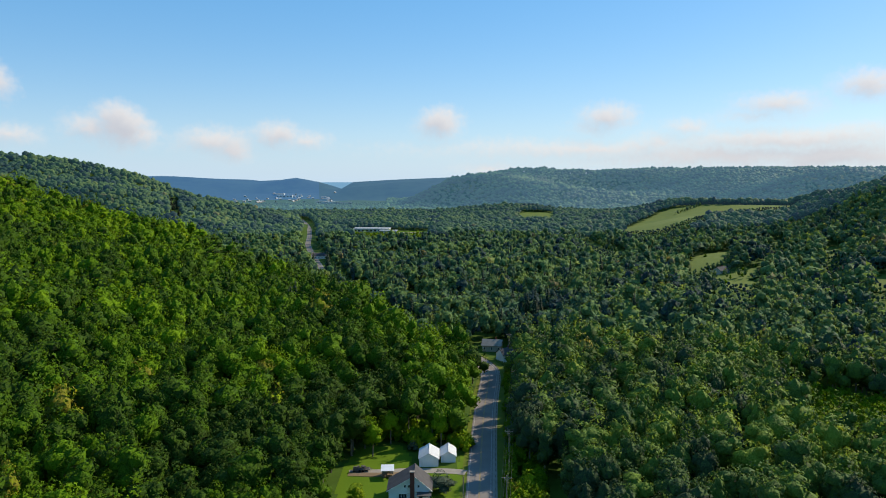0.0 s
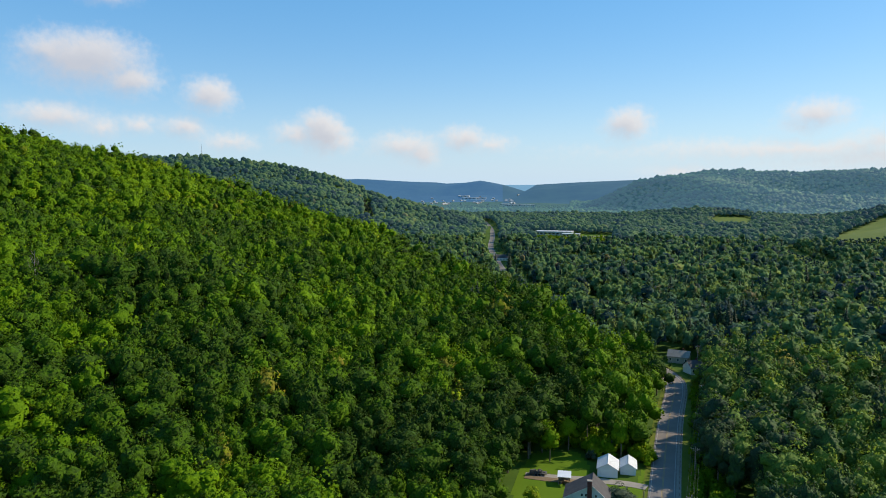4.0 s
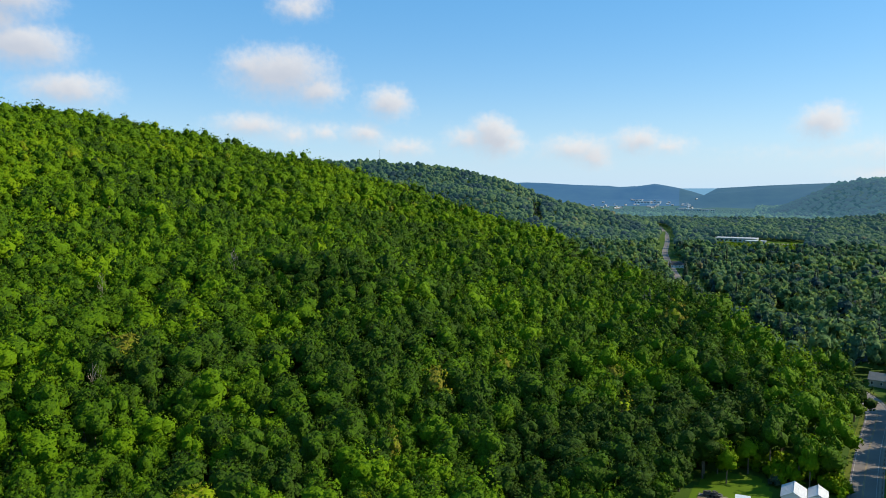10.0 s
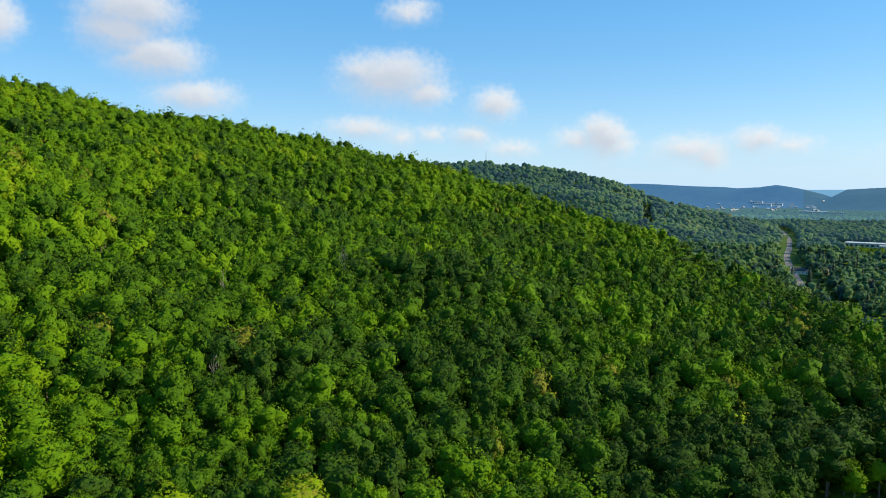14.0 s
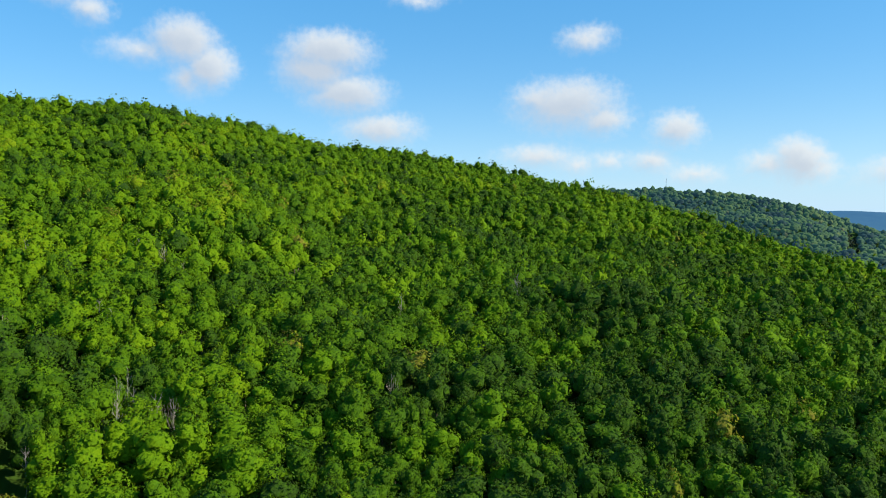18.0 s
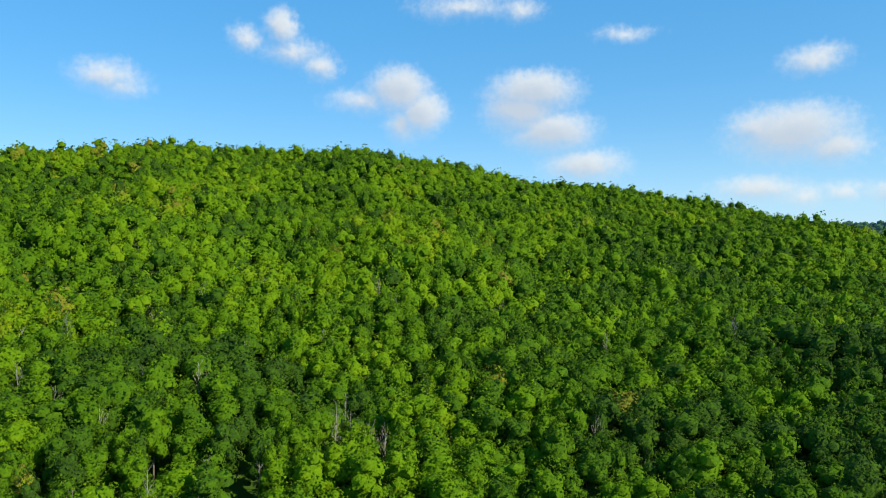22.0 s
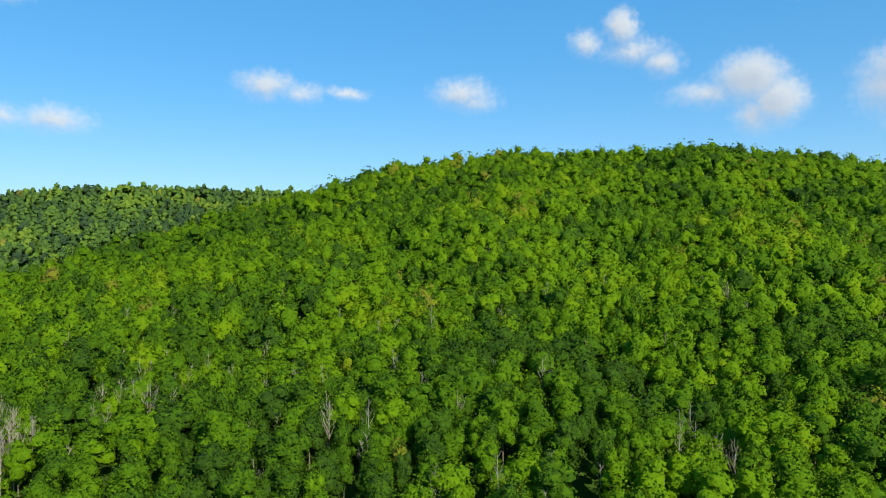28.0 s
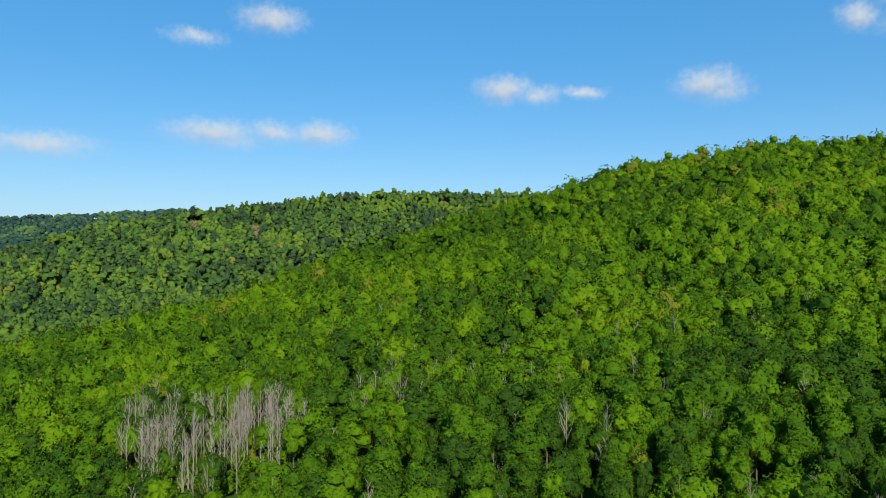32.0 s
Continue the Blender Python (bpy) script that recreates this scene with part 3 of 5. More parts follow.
def blob_tris(seed):
    """A far crown: a low uneven dome of few faces."""
    g = np.random.default_rng(seed)
    v = ICO_V * np.array([4.9, 4.9, 3.9]) * g.uniform(0.88, 1.1, (12, 1)) + np.array([0, 0, 9.5])
    way = v - np.array([0, 0, 8.0])
    return v[ICO_F], (way / np.linalg.norm(way, axis=1)[:, None])[ICO_F]


def knob_tris(seed):
    """A crown kilometres off: eight uneven faces."""
    g = np.random.default_rng(seed)
    v = np.array([(1, 0, 0), (0, 1, 0), (-1, 0, 0), (0, -1, 0), (0, 0, 1), (0, 0, -1)]) * np.array([5.4, 5.4, 3.2]) * g.uniform(0.85, 1.15, (6, 1)) + np.array([0, 0, 8.0])
    fc = np.array([(0, 1, 4), (1, 2, 4), (2, 3, 4), (3, 0, 4), (1, 0, 5), (2, 1, 5), (3, 2, 5), (0, 3, 5)])
    way = v - np.array([0, 0, 7.0])
    return v[fc], (way / np.linalg.norm(way, axis=1)[:, None])[fc]


def trunk_tris():
    a = np.arange(5) * 6.2832 / 5
    lo = np.stack([0.26 * np.cos(a), 0.26 * np.sin(a), np.full(5, -1.0)], 1)
    hi = np.stack([0.12 * np.cos(a), 0.12 * np.sin(a), np.full(5, 11.0)], 1)
    return np.concatenate([np.stack([lo, np.roll(lo, -1, 0), hi], 1), np.stack([np.roll(lo, -1, 0), np.roll(hi, -1, 0), hi], 1)])


def in_poly(x, y, poly):
    inside = np.zeros(len(x), bool)
    for (x1, y1), (x2, y2) in zip(poly, poly[1:] + poly[:1]):
        if y1 != y2:
            inside ^= ((y1 > y) != (y2 > y)) & (x < (x2 - x1) * (y - y1) / (y2 - y1) + x1)
    return inside


def line_distance(x, y, line):
    best = np.full(len(x), 1e9)
    for a, b in zip(line, line[1:]):
        d = b - a
        t = np.clip(((x - a.x) * d.x + (y - a.y) * d.y) / max(d.length_squared, 1e-6), 0, 1)
        best = np.minimum(best, np.hypot(x - a.x - t * d.x, y - a.y - t * d.y))
    return best


CLEAR = []      # open ground: lawns, fields, buildings, water


THIN = []       # stands where most of the trees have died


def open_ground(x, y):
    shut = line_distance(x, y, ROAD_LINE[::3]) < np.where(np.hypot(x, y) > 560, 13.0, 6.1)
    for poly in CLEAR:
        shut |= in_poly(x, y, poly)
    for poly, share in THIN:
        shut |= in_poly(x, y, poly) & (np.random.default_rng(len(x)).uniform(size=len(x)) > share)
    return shut


LAWN = [(-27, 158), (-28, 192), (-25, 207), (-13, 209), (-9.5, 200), (-8, 191), (4, 191), (5, 201), (8.5, 198), (11, 190), (9, 158)]
BIG_FIELD = [(262, 1010), (280, 1105), (340, 1205), (401, 1300), (470, 1305), (560, 1200), (575, 1125), (542, 1110), (498, 1150), (445, 1160), (342, 1004), (293, 957)]
LOW_FIELDS = [[(252, 706), (280, 722), (307, 740), (276, 677), (243, 632), (226, 616), (221, 627), (228, 659)],
              [(221, 587), (238, 591), (258, 601), (279, 610), (267, 584), (243, 566), (244, 539), (230, 519), (219, 545)],
              [(354, 657), (369, 651), (355, 625), (337, 622)], [(306, 505), (332, 526), (345, 512), (320, 477), (299, 483)],
              [(364, 811), (387, 784), (355, 753)], [(183, 968), (196, 936), (203, 812), (207, 774), (187, 763), (181, 863)]]
FAR_FIELD = [(160, 1434), (177, 1670), (246, 1684), (265, 1657), (223, 1475)]
BROWN_FIELD = [(-66, 690), (-56, 785), (-20, 775), (-18, 690)]
MARSH = [(112, 205), (116, 246), (132, 262), (150, 246), (158, 222), (138, 200), (122, 196)]
SCHOOL_YARD = [(-112, 885), (-158, 1140), (-20, 1140), (-18, 885)]
BARE_SLOPES = [[(-692, -647), (-678, -633), (-666, -622), (-678, -616), (-694, -630)], [(-728, -582), (-711, -568), (-703, -557), (-717, -554), (-734, -571)]]
CLEAR += [LAWN, [(-9, 189), (-9, 203), (5.5, 204), (5.5, 189)], BROWN_FIELD, MARSH, SCHOOL_YARD, [(12, 296), (14, 342), (34, 342), (36, 292)], [(-52, 425), (-50, 486), (-36, 486), (-36, 425)],
          [(-22, 420), (-26, 472), (-8, 472), (-8, 420)], [(8, 130), (32, 130), (31, 176), (21, 184), (23, 220), (30, 300), (33, 322), (18, 322), (8, 190)], [(-26, 104), (-30, 160), (10, 162), (4, 104)]]
# nothing tall stands for some way on the near side of the open fields
for field, ways in [(q, (1.0, 0.985)) for q in BARE_SLOPES] + [(q, (1.0, 0.96, 0.92, 0.88, 0.84, 0.8)) for q in LOW_FIELDS] + [(BIG_FIELD, (1.0, 0.97, 0.94, 0.91, 0.88))] + [(FAR_FIELD, (1.0, 0.96, 0.93))]:
    CLEAR += [[(x * w, y * w) for x, y in field] for w in ways]
# low dark spruces added straight up the second hill for its dark cut
DARK_STRIP = [(-383, 1040), (-452, 1210), (-468, 1204), (-399, 1032)]
CLEAR.append(DARK_STRIP)
HEDGES = [(228, 604, 276, 640), (262, 640, 312, 700), (222, 570, 262, 566), (290, 745, 345, 830), (402, 1215, 470, 1290), (245, 471, 300, 512), (190, 780, 196, 930)]
DEAD_STAND = [(-173, -192), (-194, -195), (-202, -176), (-203, -157), (-196, -129), (-182, -124), (-169, -129), (-159, -125), (-154, -145), (-150, -158)]
THIN += [([(x * w, y * w) for x, y in DEAD_STAND], 0.14) for w in (1.0, 0.94, 0.88)]


def sow(r0, r1, turn0, turn1, step, seed, anywhere=False):
    """Places for trees on a jittered grid within a sector."""
    g = np.random.default_rng(seed)
    n = int(2 * r1 / step) + 2
    i, j = np.meshgrid(np.arange(n), np.arange(int(n * 1.155)), indexing="ij")
    x = (-r1 + (i + 0.5 * (j % 2)) * step + g.uniform(-0.46, 0.46, i.shape) * step).ravel()
    y = (-r1 + j * step * 0.866 + g.uniform(-0.46, 0.46, i.shape) * step).ravel()
    r, t = np.hypot(x, y), np.degrees(np.arctan2(-x, y))
    k = (r > r0) & (r <= r1) & (t > turn0) & (t < turn1)
    x, y = x[k], y[k]
    k = anywhere | ~open_ground(x, y)
    return x[k], y[k]


def sow_mixed(r0, r1, turn0, turn1, seed, big=10.0, small=6.5, share=0.82):
    """Old broad trees here and there, and smaller ones of all sizes in the room between them. Gives places and sizes."""
    g = np.random.default_rng(seed + 500)
    bx, by = sow(r0, r1, turn0, turn1, big, seed)
    k = (g.uniform(size=len(bx)) < share * (1 + 0.35 * waves(bx, by, 55, 3.3)))
    bx, by = bx[k], by[k]
    bs = g.uniform(1.0, 1.5, len(bx))
    x, y = sow(r0, r1, turn0, turn1, small, seed + 1)
    s = g.uniform(0.62, 1.1, len(x))
    order = np.argsort(bx)
    ox, oy, osz = bx[order], by[order], bs[order]
    keep = np.ones(len(x), bool)
    for i in range(len(x)):
        a, b = np.searchsorted(ox, (x[i] - 8.0, x[i] + 8.0))
        keep[i] = not (np.hypot(ox[a:b] - x[i], oy[a:b] - y[i]) < 2.5 * (osz[a:b] + s[i])).any()
    return np.concatenate([bx, x[keep]]), np.concatenate([by, y[keep]]), np.concatenate([bs, s[keep]])


def in_sight(x, y, z, slack=0.6):
    """Which crowns rise over the land in front of them (what lies behind a crest is left to the ground's cover)."""
    a = np.radians(np.arange(-60, 181, 0.5))
    r = np.geomspace(60, 4900, 220)
    rr, aa = np.meshgrid(r, a, indexing="ij")
    e = np.degrees(np.arctan2(ground(-rr * np.sin(aa), rr * np.cos(aa)) + 6 - EYE, rr))
    top = np.maximum.accumulate(e, 0)
    rad, turn = np.hypot(x, y), np.degrees(np.arctan2(-x, y))
    ri = np.clip(np.searchsorted(r, rad * 0.97) - 1, 0, len(r) - 1)
    ai = np.clip(np.round((turn + 60) * 2).astype(int), 0, len(a) - 1)
    return np.degrees(np.arctan2(z + 17 - EYE, rad)) > top[ri, ai] - slack


def plant(kinds, x, y, z, scale, tall, tone, spin, lay=0.0):
    """All trees of a stretch as one heap of triangles; kinds are the shapes to choose from."""
    pick = np.arange(len(x)) * 7 % len(kinds)
    tri, tones, ways = [], [], []
    # boughs of far trees follow the slope that they stand on
    sx, sy = (ground(x + 12, y) - ground(x - 12, y)) / 24, (ground(x, y + 12) - ground(x, y - 12)) / 24
    for q, (shape, way) in enumerate(kinds):
        k = pick == q
        if not k.any():
            continue
        c, s = np.cos(spin[k])[:, None, None], np.sin(spin[k])[:, None, None]
        v = shape[None]
        w = np.empty((k.sum(), *shape.shape), np.float32)
        sc = scale[k][:, None, None]
        w[..., 0] = (v[..., 0] * c - v[..., 1] * s) * sc + x[k][:, None, None]
        w[..., 1] = (v[..., 0] * s + v[..., 1] * c) * sc + y[k][:, None, None]
        w[..., 2] = v[..., 2] * tall[k][:, None, None] + z[k][:, None, None]
        tri.append(w.reshape(-1, 3))
        tones.append(np.repeat(tone[k], len(shape)))
        u = np.empty((k.sum(), *way.shape), np.float32)
        u[..., 0] = way[None, ..., 0] * c - way[None, ..., 1] * s
        u[..., 1] = way[None, ..., 0] * s + way[None, ..., 1] * c
        u[..., 2] = way[None, ..., 2] + lay
        u[..., 0] -= 3.5 * lay * sx[k][:, None, None]
        u[..., 1] -= 3.5 * lay * sy[k][:, None, None]
        ways.append(u.reshape(-1, 3))
    return np.concatenate(tri), np.concatenate(tones), np.concatenate(ways)


def tree_look(x, y, g, size=None):
    """Size and tone of each tree; neighbours share something of their tone."""
    n = len(x)
    tone = 0.42 + 0.15 * waves(x, y, 85, 2.0) + 0.1 * waves(x, y, 31, 9.0) + g.normal(size=n) * 0.125
    odd = g.uniform(size=n)
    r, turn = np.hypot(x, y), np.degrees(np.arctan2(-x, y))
    # low on the spur, where the sun only grazes: shade put into leaf tone
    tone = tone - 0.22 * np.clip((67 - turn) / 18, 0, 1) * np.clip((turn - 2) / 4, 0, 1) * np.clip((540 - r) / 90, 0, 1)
    # lower slopes darker than the crest: shade put into leaf tone
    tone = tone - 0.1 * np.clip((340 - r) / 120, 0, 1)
    # the west hollow more, everything past turn 100 a little: also painted shade
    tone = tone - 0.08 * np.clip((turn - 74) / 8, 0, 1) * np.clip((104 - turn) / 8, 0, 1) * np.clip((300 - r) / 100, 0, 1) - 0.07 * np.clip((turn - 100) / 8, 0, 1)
    tone = np.where(odd < 0.008, 0.98, np.where(odd < 0.07, 0.06, tone))
    scale = g.uniform(0.8, 1.4, n) if size is None else size
    scale = scale * (1 + 0.08 * waves(x, y, 45, 6.0))
    tall = (0.74 + 0.38 * scale) * g.uniform(0.82, 1.14, n) * (1 + 0.06 * waves(x, y, 60, 4.0))
    return scale, tall, np.clip(tone, 0.02, 1.0), g.uniform(0, 6.28, n)


def woodland(label, x, y, s, kinds, seed, trunks=False, size=1.0, mat=None, shift=0.0, lay=0.0, vary=0.0):
    if not len(x):
        return None
    g = np.random.default_rng(seed)
    z = ground(x, y) - 0.4
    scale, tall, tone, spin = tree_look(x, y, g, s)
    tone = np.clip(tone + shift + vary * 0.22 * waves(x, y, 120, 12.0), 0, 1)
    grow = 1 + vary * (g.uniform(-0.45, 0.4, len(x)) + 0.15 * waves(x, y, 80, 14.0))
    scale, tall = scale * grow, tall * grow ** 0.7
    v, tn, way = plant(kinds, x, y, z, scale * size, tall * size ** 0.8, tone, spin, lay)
    top = new("woodland", raw_mesh("woodland", v, np.arange(len(v)), 3, [mat or M_LEAF], tn, bough=way))
    tagged(top, label, "trees", kind="stuff")
    if trunks:
        v, tn, way = plant([(trunk_tris(), np.zeros((10, 3, 3)))], x, y, z, np.maximum(scale, 0.8), tall, tone, spin)
        part = new("trunks", raw_mesh("trunks", v, np.arange(len(v)), 3, [M_BARK]))
        part.parent = top
        tagged(part, kind="stuff")
    return top


def on_near_hill(x, y):
    """The near hill up to a little past its crest."""
    t = sorted(NEAR_HILL)
    turn = np.degrees(np.arctan2(-x, y))
    crest = np.interp(turn, [q[0] for q in t], [q[2] for q in t])
    return (turn > -2) & (turn < 150) & (np.hypot(x, y) < crest + 16) & (ground(x, y) > 3)


def build_forest():
    # the near hill up to its crest, and the valley floor along the road
    x, y, s = sow_mixed(92, 860, -38, 150, 11)
    hill = on_near_hill(x, y)
    k = in_sight(x, y, ground(x, y)) & (hill | (np.hypot(x, y) < 330))
    x, y, s = x[k], y[k], s[k]
    r = np.hypot(x, y)
    order = np.argsort(r)
    own = order[:300]
    lone_trees(x[own], y[own], s[own])
    rest = np.ones(len(x), bool)
    rest[own] = False
    x, y, s, r = x[rest], y[rest], s[rest], r[rest]
    hill = on_near_hill(x, y)
    west = ~hill & (x < 0.07 * y)
    east = ~hill & ~west
    for r0, r1, size, boughs, sprigs, solid, fill in ((0, 205, 0.42, 9, 30, 8, 0.26), (205, 300, 0.58, 7, 18, 5, 0.24), (300, 450, 0.8, 5, 10, 3, 0.19)):
        k = (r >= r0) & (r < r1)
        shapes = [crown_tris(size, 100 + q, boughs, sprigs, solid, fill) for q in range(8)]
        # hillside tone raised, valley floor lowered: sun and backlight put into leaf colour
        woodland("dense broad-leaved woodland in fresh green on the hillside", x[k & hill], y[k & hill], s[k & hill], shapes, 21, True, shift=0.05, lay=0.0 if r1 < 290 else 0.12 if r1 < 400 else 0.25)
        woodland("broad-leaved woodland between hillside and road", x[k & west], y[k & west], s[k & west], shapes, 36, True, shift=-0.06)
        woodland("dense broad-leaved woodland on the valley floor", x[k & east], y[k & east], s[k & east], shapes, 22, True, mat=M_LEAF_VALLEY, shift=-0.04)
    k = (r >= 450) & hill
    woodland("dense woodland along the crest of the near hill", x[k], y[k], s[k], [crown_tris(0.95, 160 + q, 4, 8, 3, 0.13) for q in range(8)], 34, mat=M_LEAF_COARSE, size=0.96, shift=0.0, lay=0.5, vary=0.35)
    # the middle distance
    x, y, s = sow_mixed(330, 950, -38, 92, 12, 10.0, 6.8)
    r = np.hypot(x, y)
    k = in_sight(x, y, ground(x, y)) & ~on_near_hill(x, y)
    k &= (waves(x, y, 46, 8.0) < 0.8) | (ground(x, y) > 4)
    near, far = [crown_tris(1.6, 190 + q, 5, 6, 4, 0.3) for q in range(8)], [crown_tris(3.0, 200 + q, 3, 0, 3) for q in range(8)]
    a, b = k & (r < 540), k & (r >= 540)
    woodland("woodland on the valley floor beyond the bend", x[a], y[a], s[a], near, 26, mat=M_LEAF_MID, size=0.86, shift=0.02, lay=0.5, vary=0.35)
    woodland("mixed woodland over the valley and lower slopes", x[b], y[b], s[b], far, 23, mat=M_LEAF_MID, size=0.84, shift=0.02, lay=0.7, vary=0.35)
    x, y, s = sow_mixed(480, 1100, 92, 150, 19, 10.0, 6.8)
    k = in_sight(x, y, ground(x, y), 0.3) & ~on_near_hill(x, y)
    # weaker sun on this slope is put into a lower leaf tone
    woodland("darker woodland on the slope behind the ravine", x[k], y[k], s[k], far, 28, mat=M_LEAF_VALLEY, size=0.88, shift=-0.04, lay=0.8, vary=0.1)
    x, y = sow(1100, 1750, 92, 150, 8.0, 18)
    k = in_sight(x, y, ground(x, y), 0.25)
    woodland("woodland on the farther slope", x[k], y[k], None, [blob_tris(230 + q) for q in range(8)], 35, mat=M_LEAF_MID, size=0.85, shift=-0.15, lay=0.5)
    x, y = sow(950, 1750, -38, 92, 8.4, 13)
    k = in_sight(x, y, ground(x, y), 0.25)
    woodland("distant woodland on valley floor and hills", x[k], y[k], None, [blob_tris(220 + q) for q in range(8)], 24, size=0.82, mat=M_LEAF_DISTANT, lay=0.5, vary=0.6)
    x, y = sow(1750, 2950, -38, 30, 11.5, 14)
    k = in_sight(x, y, ground(x, y), 0.15)
    # round the far town the trees stand low and apart
    r, turn = np.hypot(x, y), np.degrees(np.arctan2(-x, y))
    town = (turn > 4.5) & (turn < 18) & (r > 2000)
    sparse = town & (r < 2620) & (np.arange(len(x)) % 2 == 0)
    k &= ~town
    knobs = [knob_tris(20 + q) for q in range(8)]
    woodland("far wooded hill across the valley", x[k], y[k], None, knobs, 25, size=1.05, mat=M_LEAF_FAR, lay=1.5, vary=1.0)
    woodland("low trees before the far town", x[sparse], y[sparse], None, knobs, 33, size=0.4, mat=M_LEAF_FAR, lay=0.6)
    # hedgerows between the pastures
    hx, hy = [], []
    for x0, y0, x1, y1 in HEDGES:
        n = int(math.hypot(x1 - x0, y1 - y0) / 6.5)
        t = np.linspace(0, 1, n)
        hx.append(x0 + (x1 - x0) * t + rng.normal(size=n) * 1.3)
        hy.append(y0 + (y1 - y0) * t + rng.normal(size=n) * 1.3)
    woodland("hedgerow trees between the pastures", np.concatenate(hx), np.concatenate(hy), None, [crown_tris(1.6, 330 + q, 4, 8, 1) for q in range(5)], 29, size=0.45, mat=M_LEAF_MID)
    # low young trees where the land falls away before the fields
    x, y = sow(380, 1250, -38, -8, 6.0, 61, True)
    r = np.hypot(x, y)
    front = np.zeros(len(x), bool)
    for field in LOW_FIELDS + [BIG_FIELD]:
        for w in (0.8, 0.84, 0.88, 0.92, 0.96):
            front |= in_poly(x, y, [(q[0] * w, q[1] * w) for q in field])
    for field in LOW_FIELDS + [BIG_FIELD]:
        front &= ~in_poly(x, y, field)
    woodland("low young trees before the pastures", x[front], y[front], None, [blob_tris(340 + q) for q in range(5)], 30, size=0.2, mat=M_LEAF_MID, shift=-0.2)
    # behind the hovering place the woods go on
    for a, b in ((-180, -38), (150, 180)):
        x, y = sow(70, 330, a, b, 12, 16)
        woodland("woodland behind, along the valley", x, y, None, [crown_tris(3.0, 300 + q, 2, 0, 1) for q in range(4)], 27, size=1.5, mat=M_LEAF_COARSE)


def lone_trees(x, y, size):
    g = np.random.default_rng(31)
    z = ground(x, y) - 0.3
    protos = []
    t = trunk_tris().reshape(-1, 3)
    for q in range(8):
        v, way = crown_tris(0.38, 400 + q, 10, 40, 9, 0.33)
        v = v.reshape(-1, 3)
        top = new("tree")
        crown = new("crown", raw_mesh("crown", v, np.arange(len(v)), 3, [M_LEAF_OWN], bough=way))
        trunk = new("trunk", raw_mesh("trunk", t, np.arange(len(t)), 3, [M_BARK]))
        crown.parent = trunk.parent = top
        tagged(top, "broad-leaved tree in full fresh green leaf", "tree", "trees of the near wood")
        protos.append(top)
    for i in range(len(x)):
        s = size[i] * g.uniform(0.95, 1.05)
        u = (0.74 + 0.36 * s) * g.uniform(0.88, 1.1)
        m = pose(x[i], y[i], z[i], 0, 0, g.uniform(0, 360))
        if i < len(protos):
            ob = protos[i]
            ob.matrix_basis = m @ Matrix.Diagonal((s, s, u, 1))
        else:
            ob = copy_thing(protos[i % len(protos)], m)
            ob.scale = (s, s, u)


build_forest()

# ---- helpers for the things ----
def part(name, bm, mat, parent, label=""):
    """Links a bmesh as one mesh object under a thing or a part."""
    me = bm_mesh(name, bm)
    me.materials.append(mat)
    ob = new(name, me)
    ob.parent = parent
    if label:
        tagged(ob, label)
    return ob


def box(x0, x1, y0, y1, z0, z1, bevel=0.0):
    bm = bmesh.new()
    bmesh.ops.create_cube(bm, size=1)
    for v in bm.verts:
        v.co = (x0 + (v.co.x + 0.5) * (x1 - x0), y0 + (v.co.y + 0.5) * (y1 - y0), z0 + (v.co.z + 0.5) * (z1 - z0))
    if bevel:
        bmesh.ops.bevel(bm, geom=bm.edges[:], offset=bevel, segments=2, affect="EDGES")
    return bm


def prism(outline, y0, y1):
    """A solid with an outline in x and z, between two depths."""
    bm = bmesh.new()
    a, b = [bm.verts.new((x, y0, z)) for x, z in outline], [bm.verts.new((x, y1, z)) for x, z in outline]
    bm.faces.new(a)
    bm.faces.new(b[::-1])
    for i in range(len(a)):
        j = (i + 1) % len(a)
        bm.faces.new((a[j], a[i], b[i], b[j]))
    bmesh.ops.recalc_face_normals(bm, faces=bm.faces)
    return bm


def tube(path, radii, sides=6, bm=None):
    """A tapered tube along points."""
    bm = bm or bmesh.new()
    rings = []
    for i, p in enumerate(path):
        p = Vector(p)
        d = (Vector(path[min(i + 1, len(path) - 1)]) - Vector(path[max(i - 1, 0)])).normalized()
        a = d.orthogonal().normalized()
        b = d.cross(a)
        rings.append([bm.verts.new(p + (a * math.cos(k * 2 * math.pi / sides) + b * math.sin(k * 2 * math.pi / sides)) * radii[i]) for k in range(sides)])
    for q, w in zip(rings, rings[1:]):
        for k in range(sides):
            bm.faces.new((q[k], q[(k + 1) % sides], w[(k + 1) % sides], w[k]))
    bm.faces.new(rings[0][::-1])
    bm.faces.new(rings[-1])
    return bm


def thing(name, x, y, z, turn, label, category, group=""):
    ob = new(name)
    ob.matrix_basis = pose(x, y, z, 0, 0, turn)
    return tagged(ob, label, category, group)


